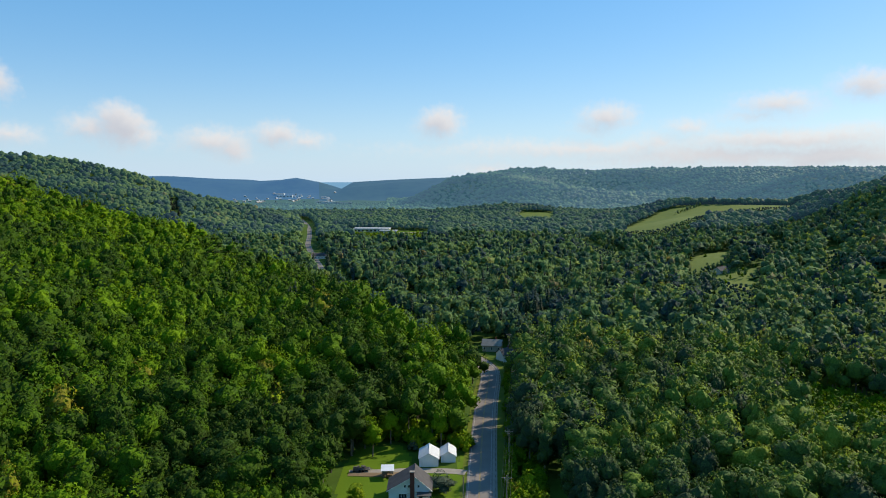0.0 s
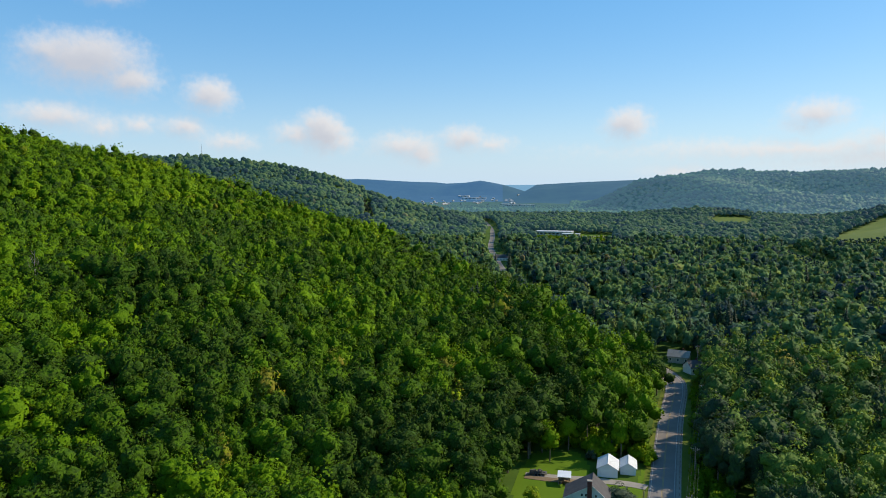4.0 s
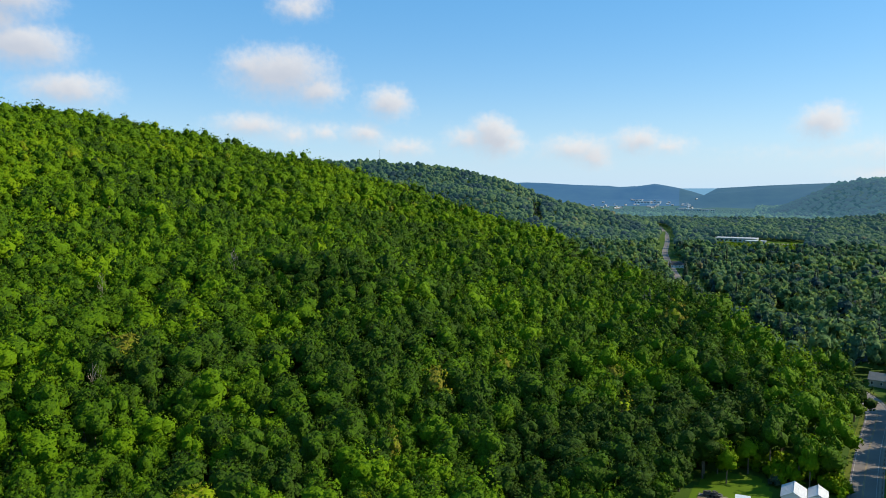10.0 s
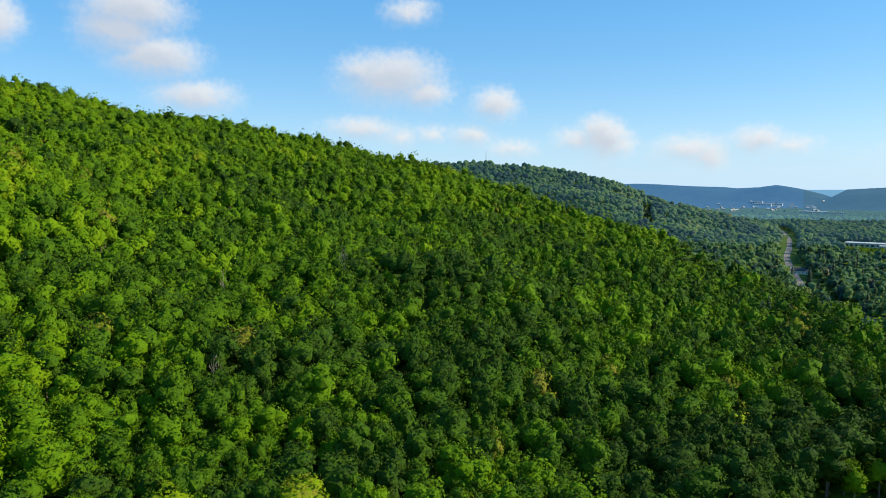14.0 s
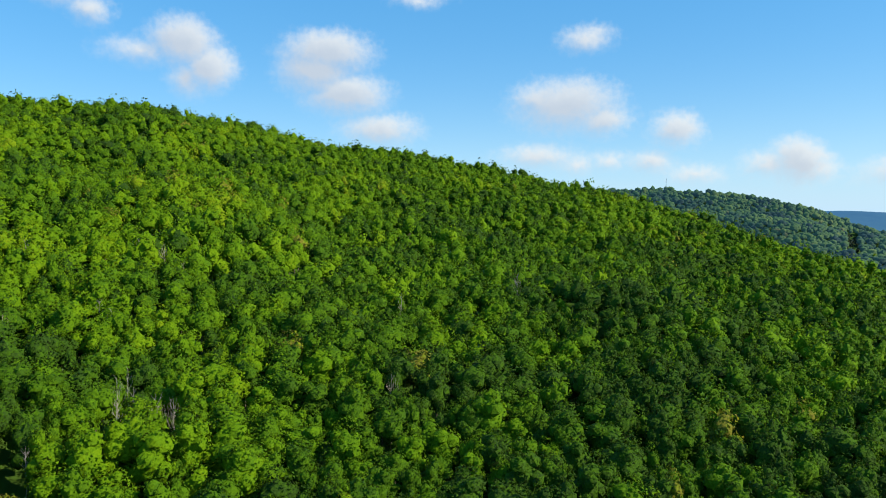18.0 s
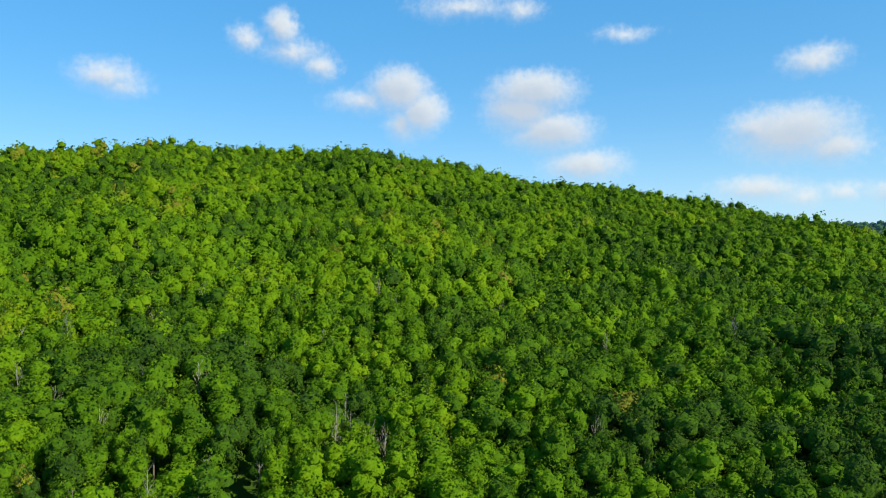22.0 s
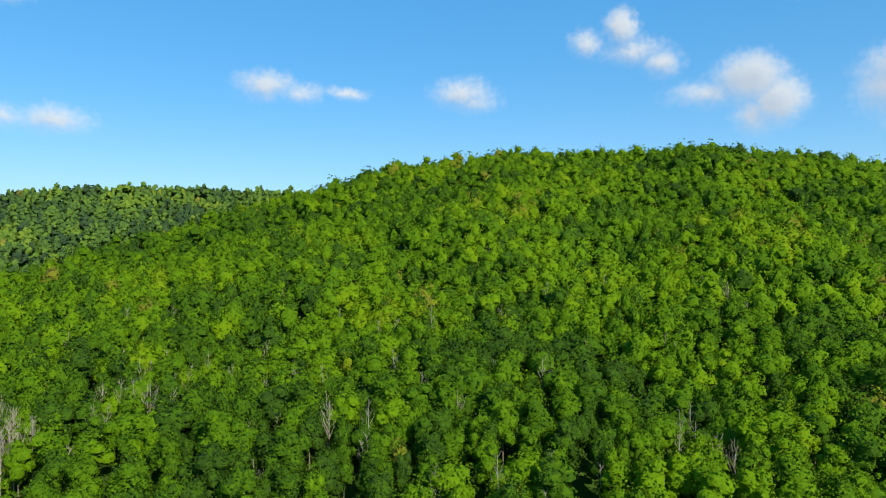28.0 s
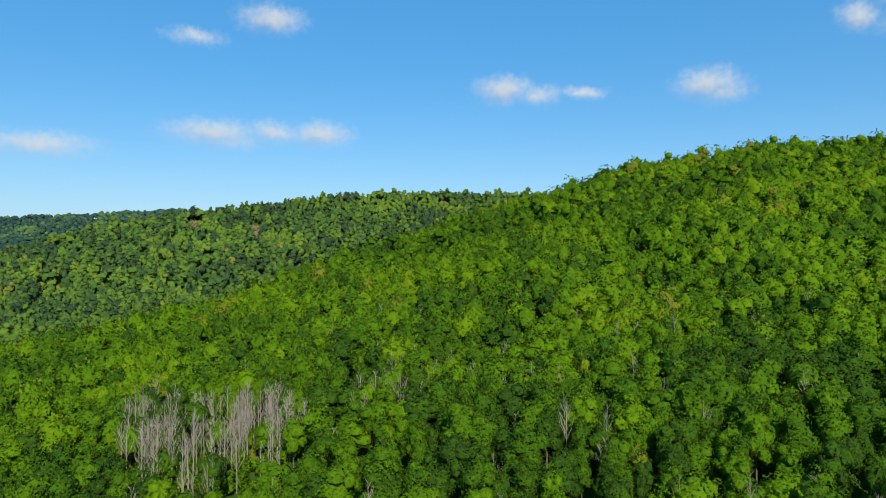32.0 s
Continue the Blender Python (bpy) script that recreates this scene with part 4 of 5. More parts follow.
def patch(name, poly, step, lift, mat, label, category, ways=(1.0,)):
    """A piece of open ground, draped over the land."""
    polys = [[(x * w, y * w) for x, y in poly] for w in ways]
    xs, ys = [p[0] for q in polys for p in q], [p[1] for q in polys for p in q]
    gx, gy = np.arange(min(xs), max(xs) + step, step), np.arange(min(ys), max(ys) + step, step)
    xx, yy = np.meshgrid(gx, gy, indexing="ij")
    mx, my = (xx[:-1, :-1] + step / 2).ravel(), (yy[:-1, :-1] + step / 2).ravel()
    inside = np.any([in_poly(mx, my, q) for q in polys], axis=0).reshape(len(gx) - 1, -1)
    v = np.stack([xx.ravel(), yy.ravel(), ground(xx.ravel(), yy.ravel()) + lift], 1)
    i, j = np.nonzero(inside)
    a = i * len(gy) + j
    quads = np.stack([a, a + len(gy), a + len(gy) + 1, a + 1], 1)
    used, inv = np.unique(quads, return_inverse=True)
    ob = new(name, raw_mesh(name, v[used], inv.ravel(), 4, [mat], smooth=True))
    return tagged(ob, label, category, kind="structure")


# ---- open ground ----
patch("lawn", LAWN, 1.0, 0.05, M_GRASS, "bright mown lawn round the white house", "lawn")
patch("meadow", BIG_FIELD, 9.0, 1.3, M_MEADOW, "pale hay meadow on the rise across the valley", "meadow", (1.0, 0.98))
for poly in LOW_FIELDS:
    patch("pasture", poly, 6.0, 0.8, M_MEADOW, "sunlit pasture between hedgerows", "pasture", (1.0, 0.975))
patch("pasture", FAR_FIELD, 10.0, 1.2, M_MEADOW, "pale field at the foot of the far hill", "pasture")
patch("clearing", BROWN_FIELD, 6.0, 0.7, M_SOIL, "brownish open clearing among the trees", "clearing")
patch("marsh", MARSH, 3.0, 0.15, M_VERGE, "yellow-green marshy grass beside the river", "marsh")
patch("school_yard", SCHOOL_YARD, 8.0, 0.8, M_GRASS, "mown grounds of the long low building", "lawn")
RIVER = smooth_line([(128, 262), (138, 243), (140, 228), (150, 214), (170, 205)], 3.0)
tagged(new("river", ribbon("river", RIVER, -3.2, 3.2, 0.3, M_WATER)), "dark still river water catching the sky", "river", kind="structure")
DRIVE = smooth_line([(6.3, 188.4), (2, 189.4), (-8, 189.8), (-16, 189), (-26, 188.5)], 2.0)
tagged(new("driveway", ribbon("driveway", DRIVE, -1.7, 1.7, 0.12, M_GRAVEL)), "grey gravel driveway from the road past the house", "driveway", kind="structure")
TRACK = smooth_line([(-10, 187.6), (-18, 187), (-26, 187.4)], 2.0)
tagged(new("dirt_track", ribbon("dirt_track", TRACK, -1.3, 1.3, 0.15, M_SOIL)), "worn bare-earth track on the lawn", "track", kind="structure")


# ---- the white house, its garages and yard ----
def window(parent, x0, x1, y, z0, z1, panes=1):
    w = part("window", box(x0 - 0.09, x1 + 0.09, y - 0.05, y + 0.05, z0 - 0.09, z1 + 0.09, 0.01), M_TRIM, parent)
    step = (x1 - x0) / panes
    for k in range(panes):
        part("pane", box(x0 + k * step + 0.04, x0 + (k + 1) * step - 0.04, y - 0.065, y - 0.02, z0, z1), M_GLASS, w)
    return w


def slope(x0, z0, x1, z1, thick=0.14):
    """Outline of one roof slope, in x and z."""
    return [(x0, z0), (x1, z1), (x1, z1 + thick), (x0, z0 + thick)]


def build_house():
    h = thing("house", -8.4, 170.4, 0, 0, "white gabled house with grey shingle roof and tall brick chimney", "house")
    # x from -5.2 to 5.2; ridge off centre
    part("wall", prism([(-5.2, -0.3), (5.2, -0.3), (5.2, 3.3), (1.2, 6.7), (-5.2, 3.1)], 0, 7.2), M_WHITE, h)
    for k in range(9):
        z = 0.3 + k * 0.33
        part("siding_board", box(-5.22, 5.22, -0.035, 0.0, z, z + 0.3), M_WHITE, h)
    left = part("roof", prism(slope(-5.75, 2.93, 1.25, 6.82), -0.45, 7.65), M_SHINGLE, h, "grey shingle roof slope")
    right = part("roof", prism(slope(5.75, 2.95, 1.15, 6.82), -0.45, 7.65), M_SHINGLE, h, "grey shingle roof slope")
    for k in range(11):
        t = k / 11
        part("shingle_course", prism(slope(-5.75 + 7.0 * t, 2.95 + 3.89 * t + 0.13, -5.75 + 7.0 * (t + 0.075), 2.95 + 3.89 * (t + 0.075) + 0.13, 0.04), -0.46, 7.66), M_SHINGLE, left)
    part("ridge_cap", tube([(1.2, -0.47, 6.98), (1.2, 7.67, 6.98)], [0.12, 0.12]), M_SHINGLE, right)
    for sx, a, b in ((-1, (-5.75, 2.9), (1.2, 6.78)), (1, (5.75, 2.9), (1.2, 6.78))):
        part("bargeboard", prism([a, b, (b[0], b[1] + 0.2), (a[0], a[1] + 0.2)], -0.5, -0.44), M_TRIM, h)
    part("chimney", box(0.2, 1.25, -0.95, -0.02, -0.3, 8.1, 0.02), M_BRICK, h, "tall dark red brick chimney on the gable")
    part("chimney_cap", box(0.1, 1.35, -1.05, 0.08, 8.1, 8.25, 0.02), M_GRAVEL, h)
    for x in (-1.4, -0.4, 2.0):
        window(h, x, x + 0.55, -0.01, 3.9, 4.5)
    window(h, -2.7, -0.7, -0.01, 1.1, 2.2, 3)
    window(h, 2.4, 3.3, -0.01, 1.0, 2.2)
    part("porch_floor", box(2.0, 5.3, -2.2, -0.02, -0.2, 0.5), M_GRAVEL, h)
    for x in (2.2, 3.6, 5.1):
        part("porch_post", box(x - 0.06, x + 0.06, -2.1, -1.98, 0.5, 2.6), M_TRIM, h)
    part("porch_roof", box(1.9, 5.5, -2.4, 0.0, 2.6, 2.75, 0.02), M_SHINGLE, h)


def build_garage(x, y, wide, deep, eaves, peak, label):
    g = thing("garage", x, y, 0, 0, label, "garage", "white garages")
    w = wide / 2
    part("wall", prism([(-w, -0.2), (w, -0.2), (w, eaves), (0, peak), (-w, eaves)], 0, deep), M_WHITE, g)
    for s in (-1, 1):
        ro = part("roof", prism(slope(s * (w + 0.3), eaves - 0.2, 0, peak + 0.02, 0.08), -0.3, deep + 0.3), M_TIN, g, "pale metal roof sheet")
        for k in range(int(deep / 0.9) + 1):
            yy = -0.25 + k * 0.9
            part("seam", prism(slope(s * (w + 0.3), eaves - 0.12, 0, peak + 0.1, 0.035), yy, yy + 0.05), M_TIN, ro)
    part("ridge_cap", tube([(0, -0.32, peak + 0.1), (0, deep + 0.32, peak + 0.1)], [0.09, 0.09]), M_TIN, g)
    d = part("door", box(-w * 0.62, w * 0.62, -0.05, 0.0, 0.0, 2.05), M_TRIM, g, "closed white overhead door")
    for k in range(4):
        part("door_panel", box(-w * 0.59, w * 0.59, -0.075, -0.05, 0.06 + k * 0.5, 0.5 + k * 0.5, 0.01), M_TRIM, d)


def build_shed():
    s = thing("open_shed", -15.0, 184.6, 0, 4, "open lean-to shed with pale sheet roof on posts", "shed")
    for x in (-1.5, 1.5):
        for y in (0, 2.8):
            part("post", box(x - 0.07, x + 0.07, y - 0.07, y + 0.07, -0.2, 2.3 + 0.1 * y), M_POLE, s)
    bm = prism([(-1.8, 0), (1.8, 0), (1.8, 0.08), (-1.8, 0.08)], -0.4, 3.2)
    for v in bm.verts:
        v.co.z += 2.3 + v.co.y * 0.1
    part("roof", bm, M_TIN, s, "pale sheet-metal roof")
    part("back_wall", box(-1.5, 1.5, 2.72, 2.8, 0, 2.4), M_POLE, s)
    for k, (x, y) in enumerate(((-0.9, 0.8), (0.2, 1.3), (0.9, 0.6))):
        part("stored_board", box(x - 0.35, x + 0.35, y - 0.5, y + 0.6, 0, 0.5 + 0.2 * k, 0.05), M_SOIL, s)


def build_trailer():
    t = thing("flatbed_trailer", -22.6, 189.6, 0.1, 6, "dark flatbed trailer heaped with scrap beside the lawn", "trailer")
    part("bed", box(-2.4, 2.4, -0.95, 0.95, 0.5, 0.68, 0.02), M_DARKSTUFF, t)
    for y in (-1.0, 1.0):
        for x in (-0.5, 0.4):
            part("wheel", tube([(x, y - 0.1, 0.33), (x, y + 0.1, 0.33)], [0.33, 0.33], 14), M_TYRE, t)
    part("drawbar", tube([(2.4, 0, 0.55), (3.4, 0, 0.4)], [0.06, 0.05]), M_RUST, t)
    g = random.Random(5)
    for k in range(9):
        x, y = g.uniform(-2.0, 1.9), g.uniform(-0.6, 0.6)
        part("scrap_piece", box(x - g.uniform(0.2, 0.6), x + 0.35, y - 0.3, y + 0.3, 0.68, 0.85 + g.uniform(0, 0.6), 0.06), M_DARKSTUFF, t)


build_house()
build_garage(-4.0, 192.6, 5.4, 7.4, 2.45, 3.9, "white two-car garage with pale metal roof")
build_garage(1.5, 195.6, 4.2, 6.4, 2.1, 3.3, "smaller white garage with pale metal roof")
build_shed()
build_trailer()


# ---- along the road ----
def at_road(dist, offset):
    """A place beside the road: metres along its line, metres to its right; and the road's turn there."""
    run = 0.0
    for a, b in zip(ROAD_LINE, ROAD_LINE[1:]):
        d = (b - a).length
        if run + d >= dist:
            u = (b - a).normalized()
            p = a + u * (dist - run) + Vector((u.y, -u.x)) * offset
            return p.x, p.y, math.degrees(math.atan2(-u.x, u.y))
        run += d


def build_guard_rail(start, end, label):
    rail = thing("guard_rail", 0, 0, 0, 0, label, "guard rail", "guard rails along the road")
    n = int((end - start) / 3.8)
    pts = [at_road(start + (end - start) * k / n, 3.95) for k in range(n + 1)]
    post = box(-0.07, 0.07, -0.09, 0.09, -0.3, 0.72)
    me = bm_mesh("post", post)
    me.materials.append(M_RUST)
    for x, y, turn in pts:
        ob = new("post", me)
        ob.parent = rail
        ob.matrix_basis = pose(x + 0.12, y, float(ground(x, y)), 0, 0, turn)
    # one W-shaped beam per span
    for (x0, y0, _), (x1, y1, _) in zip(pts, pts[1:]):
        bm = bmesh.new()
        d = Vector((x1 - x0, y1 - y0, 0)).normalized()
        side = Vector((-d.y, d.x, 0))
        prof = [(0.0, 0.44), (0.07, 0.5), (0.0, 0.58), (0.07, 0.66), (0.0, 0.72)]
        rows = []
        for x, y in ((x0, y0), (x1, y1)):
            rows.append([bm.verts.new((x + side.x * o, y + side.y * o, float(ground(x, y)) + z)) for o, z in prof])
        for a in range(4):
            bm.faces.new((rows[0][a], rows[0][a + 1], rows[1][a + 1], rows[1][a]))
        part("beam", bm, M_RUST, rail)


build_guard_rail(226, 246, "short weathered guard rail at the drive opposite")
build_guard_rail(250, 392, "long weathered steel guard rail on the outer road edge")


def build_pole(x, y, turn, tall, arm=True):
    p = thing("utility_pole", x, y, float(ground(x, y)), turn, "weathered wooden utility pole carrying wires", "utility pole", "utility poles along the road")
    part("shaft", tube([(0, 0, -0.5), (0, 0, tall * 0.5), (0, 0, tall)], [0.17, 0.14, 0.11], 8), M_POLE, p)
    if arm:
        part("crossarm", box(-1.2, 1.2, -0.06, 0.06, tall - 0.75, tall - 0.6), M_POLE, p)
        for s in (-1, 1):
            part("brace", tube([(s * 0.7, -0.07, tall - 0.7), (0, -0.1, tall - 1.3)], [0.025, 0.025], 4), M_STEEL, p)
        for o in (-1.1, -0.5, 0.5, 1.1):
            part("insulator", tube([(o, 0, tall - 0.6), (o, 0, tall - 0.42)], [0.06, 0.04], 6), M_TRIM, p)
    return p


POLES = [(11.4, 131), (15.2, 163), (18.7, 194.5), (22.5, 226), (26.6, 258), (30.2, 290), (30.5, 322)]
for x, y in POLES:
    build_pole(x, y, -7, 10.2)
build_pole(4.9, 164.5, 0, 9.3, False)


def build_wires():
    w = thing("overhead_wires", 0, 0, 0, 0, "thin dark overhead wires slung between the poles", "wires")
    for (x0, y0), (x1, y1) in zip(POLES, POLES[1:]):
        for o, z in ((-1.1, 9.8), (-0.5, 9.8), (0.5, 9.8), (1.1, 9.8), (0.15, 7.6)):
            pts = []
            for k in range(7):
                t = k / 6
                pts.append((x0 + (x1 - x0) * t + o, y0 + (y1 - y0) * t, z - 2.2 * t * (1 - t)))
            part("wire", tube(pts, [0.022] * 7, 4), M_WIRE, w)


build_wires()


def build_car(x, y, turn, paint, label, van=False):
    c = thing("car", x, y, 0.13, turn, label, "car", "cars")
    top = 1.85 if van else 1.5
    body = [(-2.2, 0.35), (2.15, 0.35), (2.25, 0.7), (2.1, 0.95), (1.1, 1.02), (-2.1, 1.02), (-2.25, 0.8)]
    cabin = [(-2.0, 1.0), (1.15, 1.0), (0.45, top), (-1.6, top)]
    for nm, outline, w, mat in (("body", body, 0.9, paint), ("cabin", cabin, 0.78, M_GLASS)):
        bm = bmesh.new()
        a, b = [bm.verts.new((-w, q[0], q[1])) for q in outline], [bm.verts.new((w, q[0], q[1])) for q in outline]
        bm.faces.new(a), bm.faces.new(b[::-1])
        for i in range(len(a)):
            bm.faces.new((a[(i + 1) % len(a)], a[i], b[i], b[(i + 1) % len(a)]))
        bmesh.ops.recalc_face_normals(bm, faces=bm.faces)
        bmesh.ops.bevel(bm, geom=bm.edges[:], offset=0.07, segments=2, affect="EDGES")
        part(nm, bm, mat, c)
    part("roof_panel", box(-0.74, 0.74, -1.6, 0.45, top - 0.03, top + 0.03, 0.02), paint, c)
    for sx in (-1, 1):
        for yy in (-1.4, 1.4):
            wheel = part("wheel", tube([(sx * 0.72, yy, 0.33), (sx * 0.92, yy, 0.33)], [0.33, 0.33], 16), M_TYRE, c)
            part("rim", tube([(sx * 0.9, yy, 0.33), (sx * 0.935, yy, 0.33)], [0.2, 0.18], 12), M_STEEL, wheel)
        part("headlight", box(sx * 0.62 - 0.16, sx * 0.62 + 0.16, 2.12, 2.22, 0.66, 0.82, 0.02), M_TRIM, c)
        part("tail_light", box(sx * 0.68 - 0.14, sx * 0.68 + 0.14, -2.27, -2.19, 0.72, 0.9, 0.02), M_CARPAINT, c)
        part("mirror", box(sx * 0.95 - 0.08, sx * 0.95 + 0.08, 0.75, 0.9, 1.0, 1.14, 0.02), paint, c)


build_car(19.0, 301.0, -6, M_CARPAINT, "dark red car driving up the valley road")
build_car(28.6, 284.0, 80, M_TEAL, "teal van parked in the gap beside the road", True)


def build_cottage(x, y, turn, wide, deep, eaves, peak, wall_mat, roof_mat, label, group):
    h = thing("house", x, y, float(ground(x, y)), turn, label, "house", group)
    w, d = wide / 2, deep / 2
    part("wall", prism([(-w, -0.5), (w, -0.5), (w, eaves), (-w, eaves)], -d, d), wall_mat, h)
    gable = prism([(-d, eaves), (d, eaves), (0, peak)], -w + 0.05, w - 0.05)
    for v in gable.verts:
        v.co = (v.co.y, v.co.x, v.co.z)
    bmesh.ops.recalc_face_normals(gable, faces=gable.faces)
    part("gable", gable, wall_mat, h)
    for s in (-1, 1):
        bm = prism(slope(s * (d + 0.4), eaves - 0.25, 0, peak + 0.03, 0.15), -w - 0.4, w + 0.4)
        for v in bm.verts:
            v.co = (v.co.y, v.co.x, v.co.z)
        bmesh.ops.recalc_face_normals(bm, faces=bm.faces)
        part("roof", bm, roof_mat, h)
    for x0 in np.linspace(-w + 0.8, w - 1.6, max(2, int(wide / 3))):
        window(h, float(x0), float(x0) + 0.8, -d - 0.01, 1.0, 2.1)
    part("chimney", box(w * 0.3, w * 0.3 + 0.6, 0.3, 0.9, eaves, peak + 0.8), M_BRICK, h)
    return h


build_cottage(23.5, 331, -12, 9, 6.5, 3.0, 5.2, M_BEIGE, M_GRAVEL, "low house with pale roof at the road bend", "houses in the trees")
build_cottage(28.5, 313, 30, 7, 6, 3.0, 5.4, M_WHITE, M_SHINGLE, "small house with grey roof among trees", "houses in the trees")
build_cottage(-43, 478, 20, 10, 7, 3.0, 5.2, M_WHITE, M_SHINGLE, "house with dark roof half hidden by trees", "houses in the trees")
build_cottage(-17, 466, -15, 11, 7, 3.0, 5.4, M_BEIGE, M_SHINGLE, "house with dark roof half hidden by trees", "houses in the trees")
build_cottage(-128, 735, 10, 12, 8, 3.2, 6, M_WHITE, M_SHINGLE, "white roadside house far up the valley", "houses up the road")
build_cottage(-208, 905, 10, 14, 8, 3.2, 6, M_WHITE, M_TIN, "white roadside house far up the valley", "houses up the road")
build_cottage(236, 596, 30, 11, 8, 3.2, 6, M_BEIGE, M_SHINGLE, "beige farmhouse with dark grey roof in the pasture", "farm buildings")
build_cottage(262, 452, -20, 14, 9, 3.2, 6, M_BEIGE, M_TEAL, "low farmhouse with bluish roof under tall trees", "farm buildings")


# ---- far up the valley: the long school-like building and the town ----
def build_long_building(x, y, turn, wide, deep, tall, label, wall=M_WHITE, group="long low buildings"):
    b = thing("long_building", x, y, float(ground(x, y)) + 0.5, turn, label, "building", group)
    part("wall", box(-wide / 2, wide / 2, -deep / 2, deep / 2, -1, tall), wall, b)
    part("roof", box(-wide / 2 - 0.6, wide / 2 + 0.6, -deep / 2 - 0.6, deep / 2 + 0.6, tall, tall + 0.5), M_ROOF_GREY, b, "flat pale grey roof")
    part("fascia", box(-wide / 2 - 0.7, wide / 2 + 0.7, -deep / 2 - 0.75, -deep / 2 - 0.61, tall - 0.2, tall + 0.55), M_ROOF_GREY, b)
    n = max(3, int(wide / 6))
    for k in range(n):
        x0 = -wide / 2 + (k + 0.25) * wide / n
        part("window_band", box(x0, x0 + wide / n * 0.55, -deep / 2 - 0.08, -deep / 2 + 0.05, tall * 0.35, tall * 0.72), M_GLASS, b)


build_long_building(-112, 1116, -3, 56, 24, 6.0, "long grey flat-roofed building among the trees", M_ROOF_GREY)
build_long_building(-84, 1086, -3, 26, 14, 4.5, "grey flat-roofed wing of the long building", M_ROOF_GREY)
tagged(new("car_park", ribbon("car_park", smooth_line([(-70, 1090), (-22, 1094)], 8.0), -14, 14, 1.0, M_GRAVEL)), "pale car park beside the long building", "car park", kind="structure")
for x, y, w, d, h in ((-735, 3300, 70, 40, 12), (-690, 3330, 55, 30, 10), (-770, 3360, 40, 26, 9), (-398, 2505, 60, 24, 8), (-345, 2498, 46, 20, 7), (-440, 2560, 36, 20, 8)):
    build_long_building(x, y, 8, w, d, h, "white factory building of the far town", group="buildings of the far town")
st = thing("tall_chimney", -412, 2540, 0, 0, "pale slender factory chimney in the far town", "chimney")
part("stack", tube([(0, 0, -1), (0, 0, 26)], [1.6, 1.0], 12), M_TRIM, st)
part("collar", tube([(0, 0, 25), (0, 0, 26.4)], [1.3, 1.3], 12), M_STEEL, st)


def build_town():
    g = random.Random(9)
    proto = None
    for k in range(48):
        a, r = radians(g.uniform(8.5, 16.5)), g.uniform(2700, 3500)
        x, y = -r * math.sin(a), r * math.cos(a)
        if proto is None:
            proto = build_cottage(x, y, 30, 11, 8, 4.0, 6.5, M_BEIGE, M_ROOF_GREY, "pale house of the far town", "houses of the far town")
        else:
            copy_thing(proto, pose(x, y, float(ground(x, y)), 0, 0, g.uniform(0, 180)))


build_town()

# a mast on the crest of the second hill
mx, my = -1370 * math.sin(radians(33.4)), 1370 * math.cos(radians(33.4))
mast = thing("radio_mast", mx, my, float(ground(mx, my)), 0, "slender lattice radio mast on the wooded crest", "mast")
for k in range(3):
    a = k * 2.0944
    part("leg", tube([(1.2 * math.cos(a), 1.2 * math.sin(a), -1), (0.5 * math.cos(a), 0.5 * math.sin(a), 34)], [0.12, 0.1], 5), M_STEEL, mast)
for k in range(12):
    z, w = 2 + k * 2.7, 1.15 - 0.05 * k
    part("ring", tube([(w * math.cos(a), w * math.sin(a), z) for a in (0, 2.0944, 4.1888, 6.2832)], [0.07] * 4, 4), M_STEEL, mast)


# ---- dead and dying trees ----
def dead_mesh(seed, tall):
    g = random.Random(seed)
    bm = bmesh.new()
    lean = Vector((g.uniform(-0.05, 0.05), g.uniform(-0.05, 0.05), 1))
    trunk = [lean * (tall * t) + Vector((g.uniform(-0.15, 0.15), g.uniform(-0.15, 0.15), 0)) for t in (-0.04, 0.25, 0.5, 0.75, 1)]
    tube(trunk, [0.18, 0.15, 0.11, 0.075, 0.03], 6, bm)
    limbs = bmesh.new()
    for k in range(11):
        t = g.uniform(0.4, 0.97)
        p = lean * (tall * t)
        a, n = g.uniform(0, 6.28), (1.05 - t) * tall * g.uniform(0.3, 0.66)
        q = p + Vector((math.cos(a) * n * 0.34, math.sin(a) * n * 0.34, n * 0.66))
        e = q + Vector((math.cos(a) * n * 0.12, math.sin(a) * n * 0.12, n * 0.5))
        tube([p, q, e], [0.055, 0.035, 0.014], 3, limbs)
        for s in range(3):
            b = a + g.uniform(-1.2, 1.2)
            m = p.lerp(q, g.uniform(0.4, 1))
            tube([m, m + Vector((math.cos(b) * 0.9, math.sin(b) * 0.9, g.uniform(0.9, 2.0)))], [0.026, 0.01], 3, limbs)
    return bm, limbs


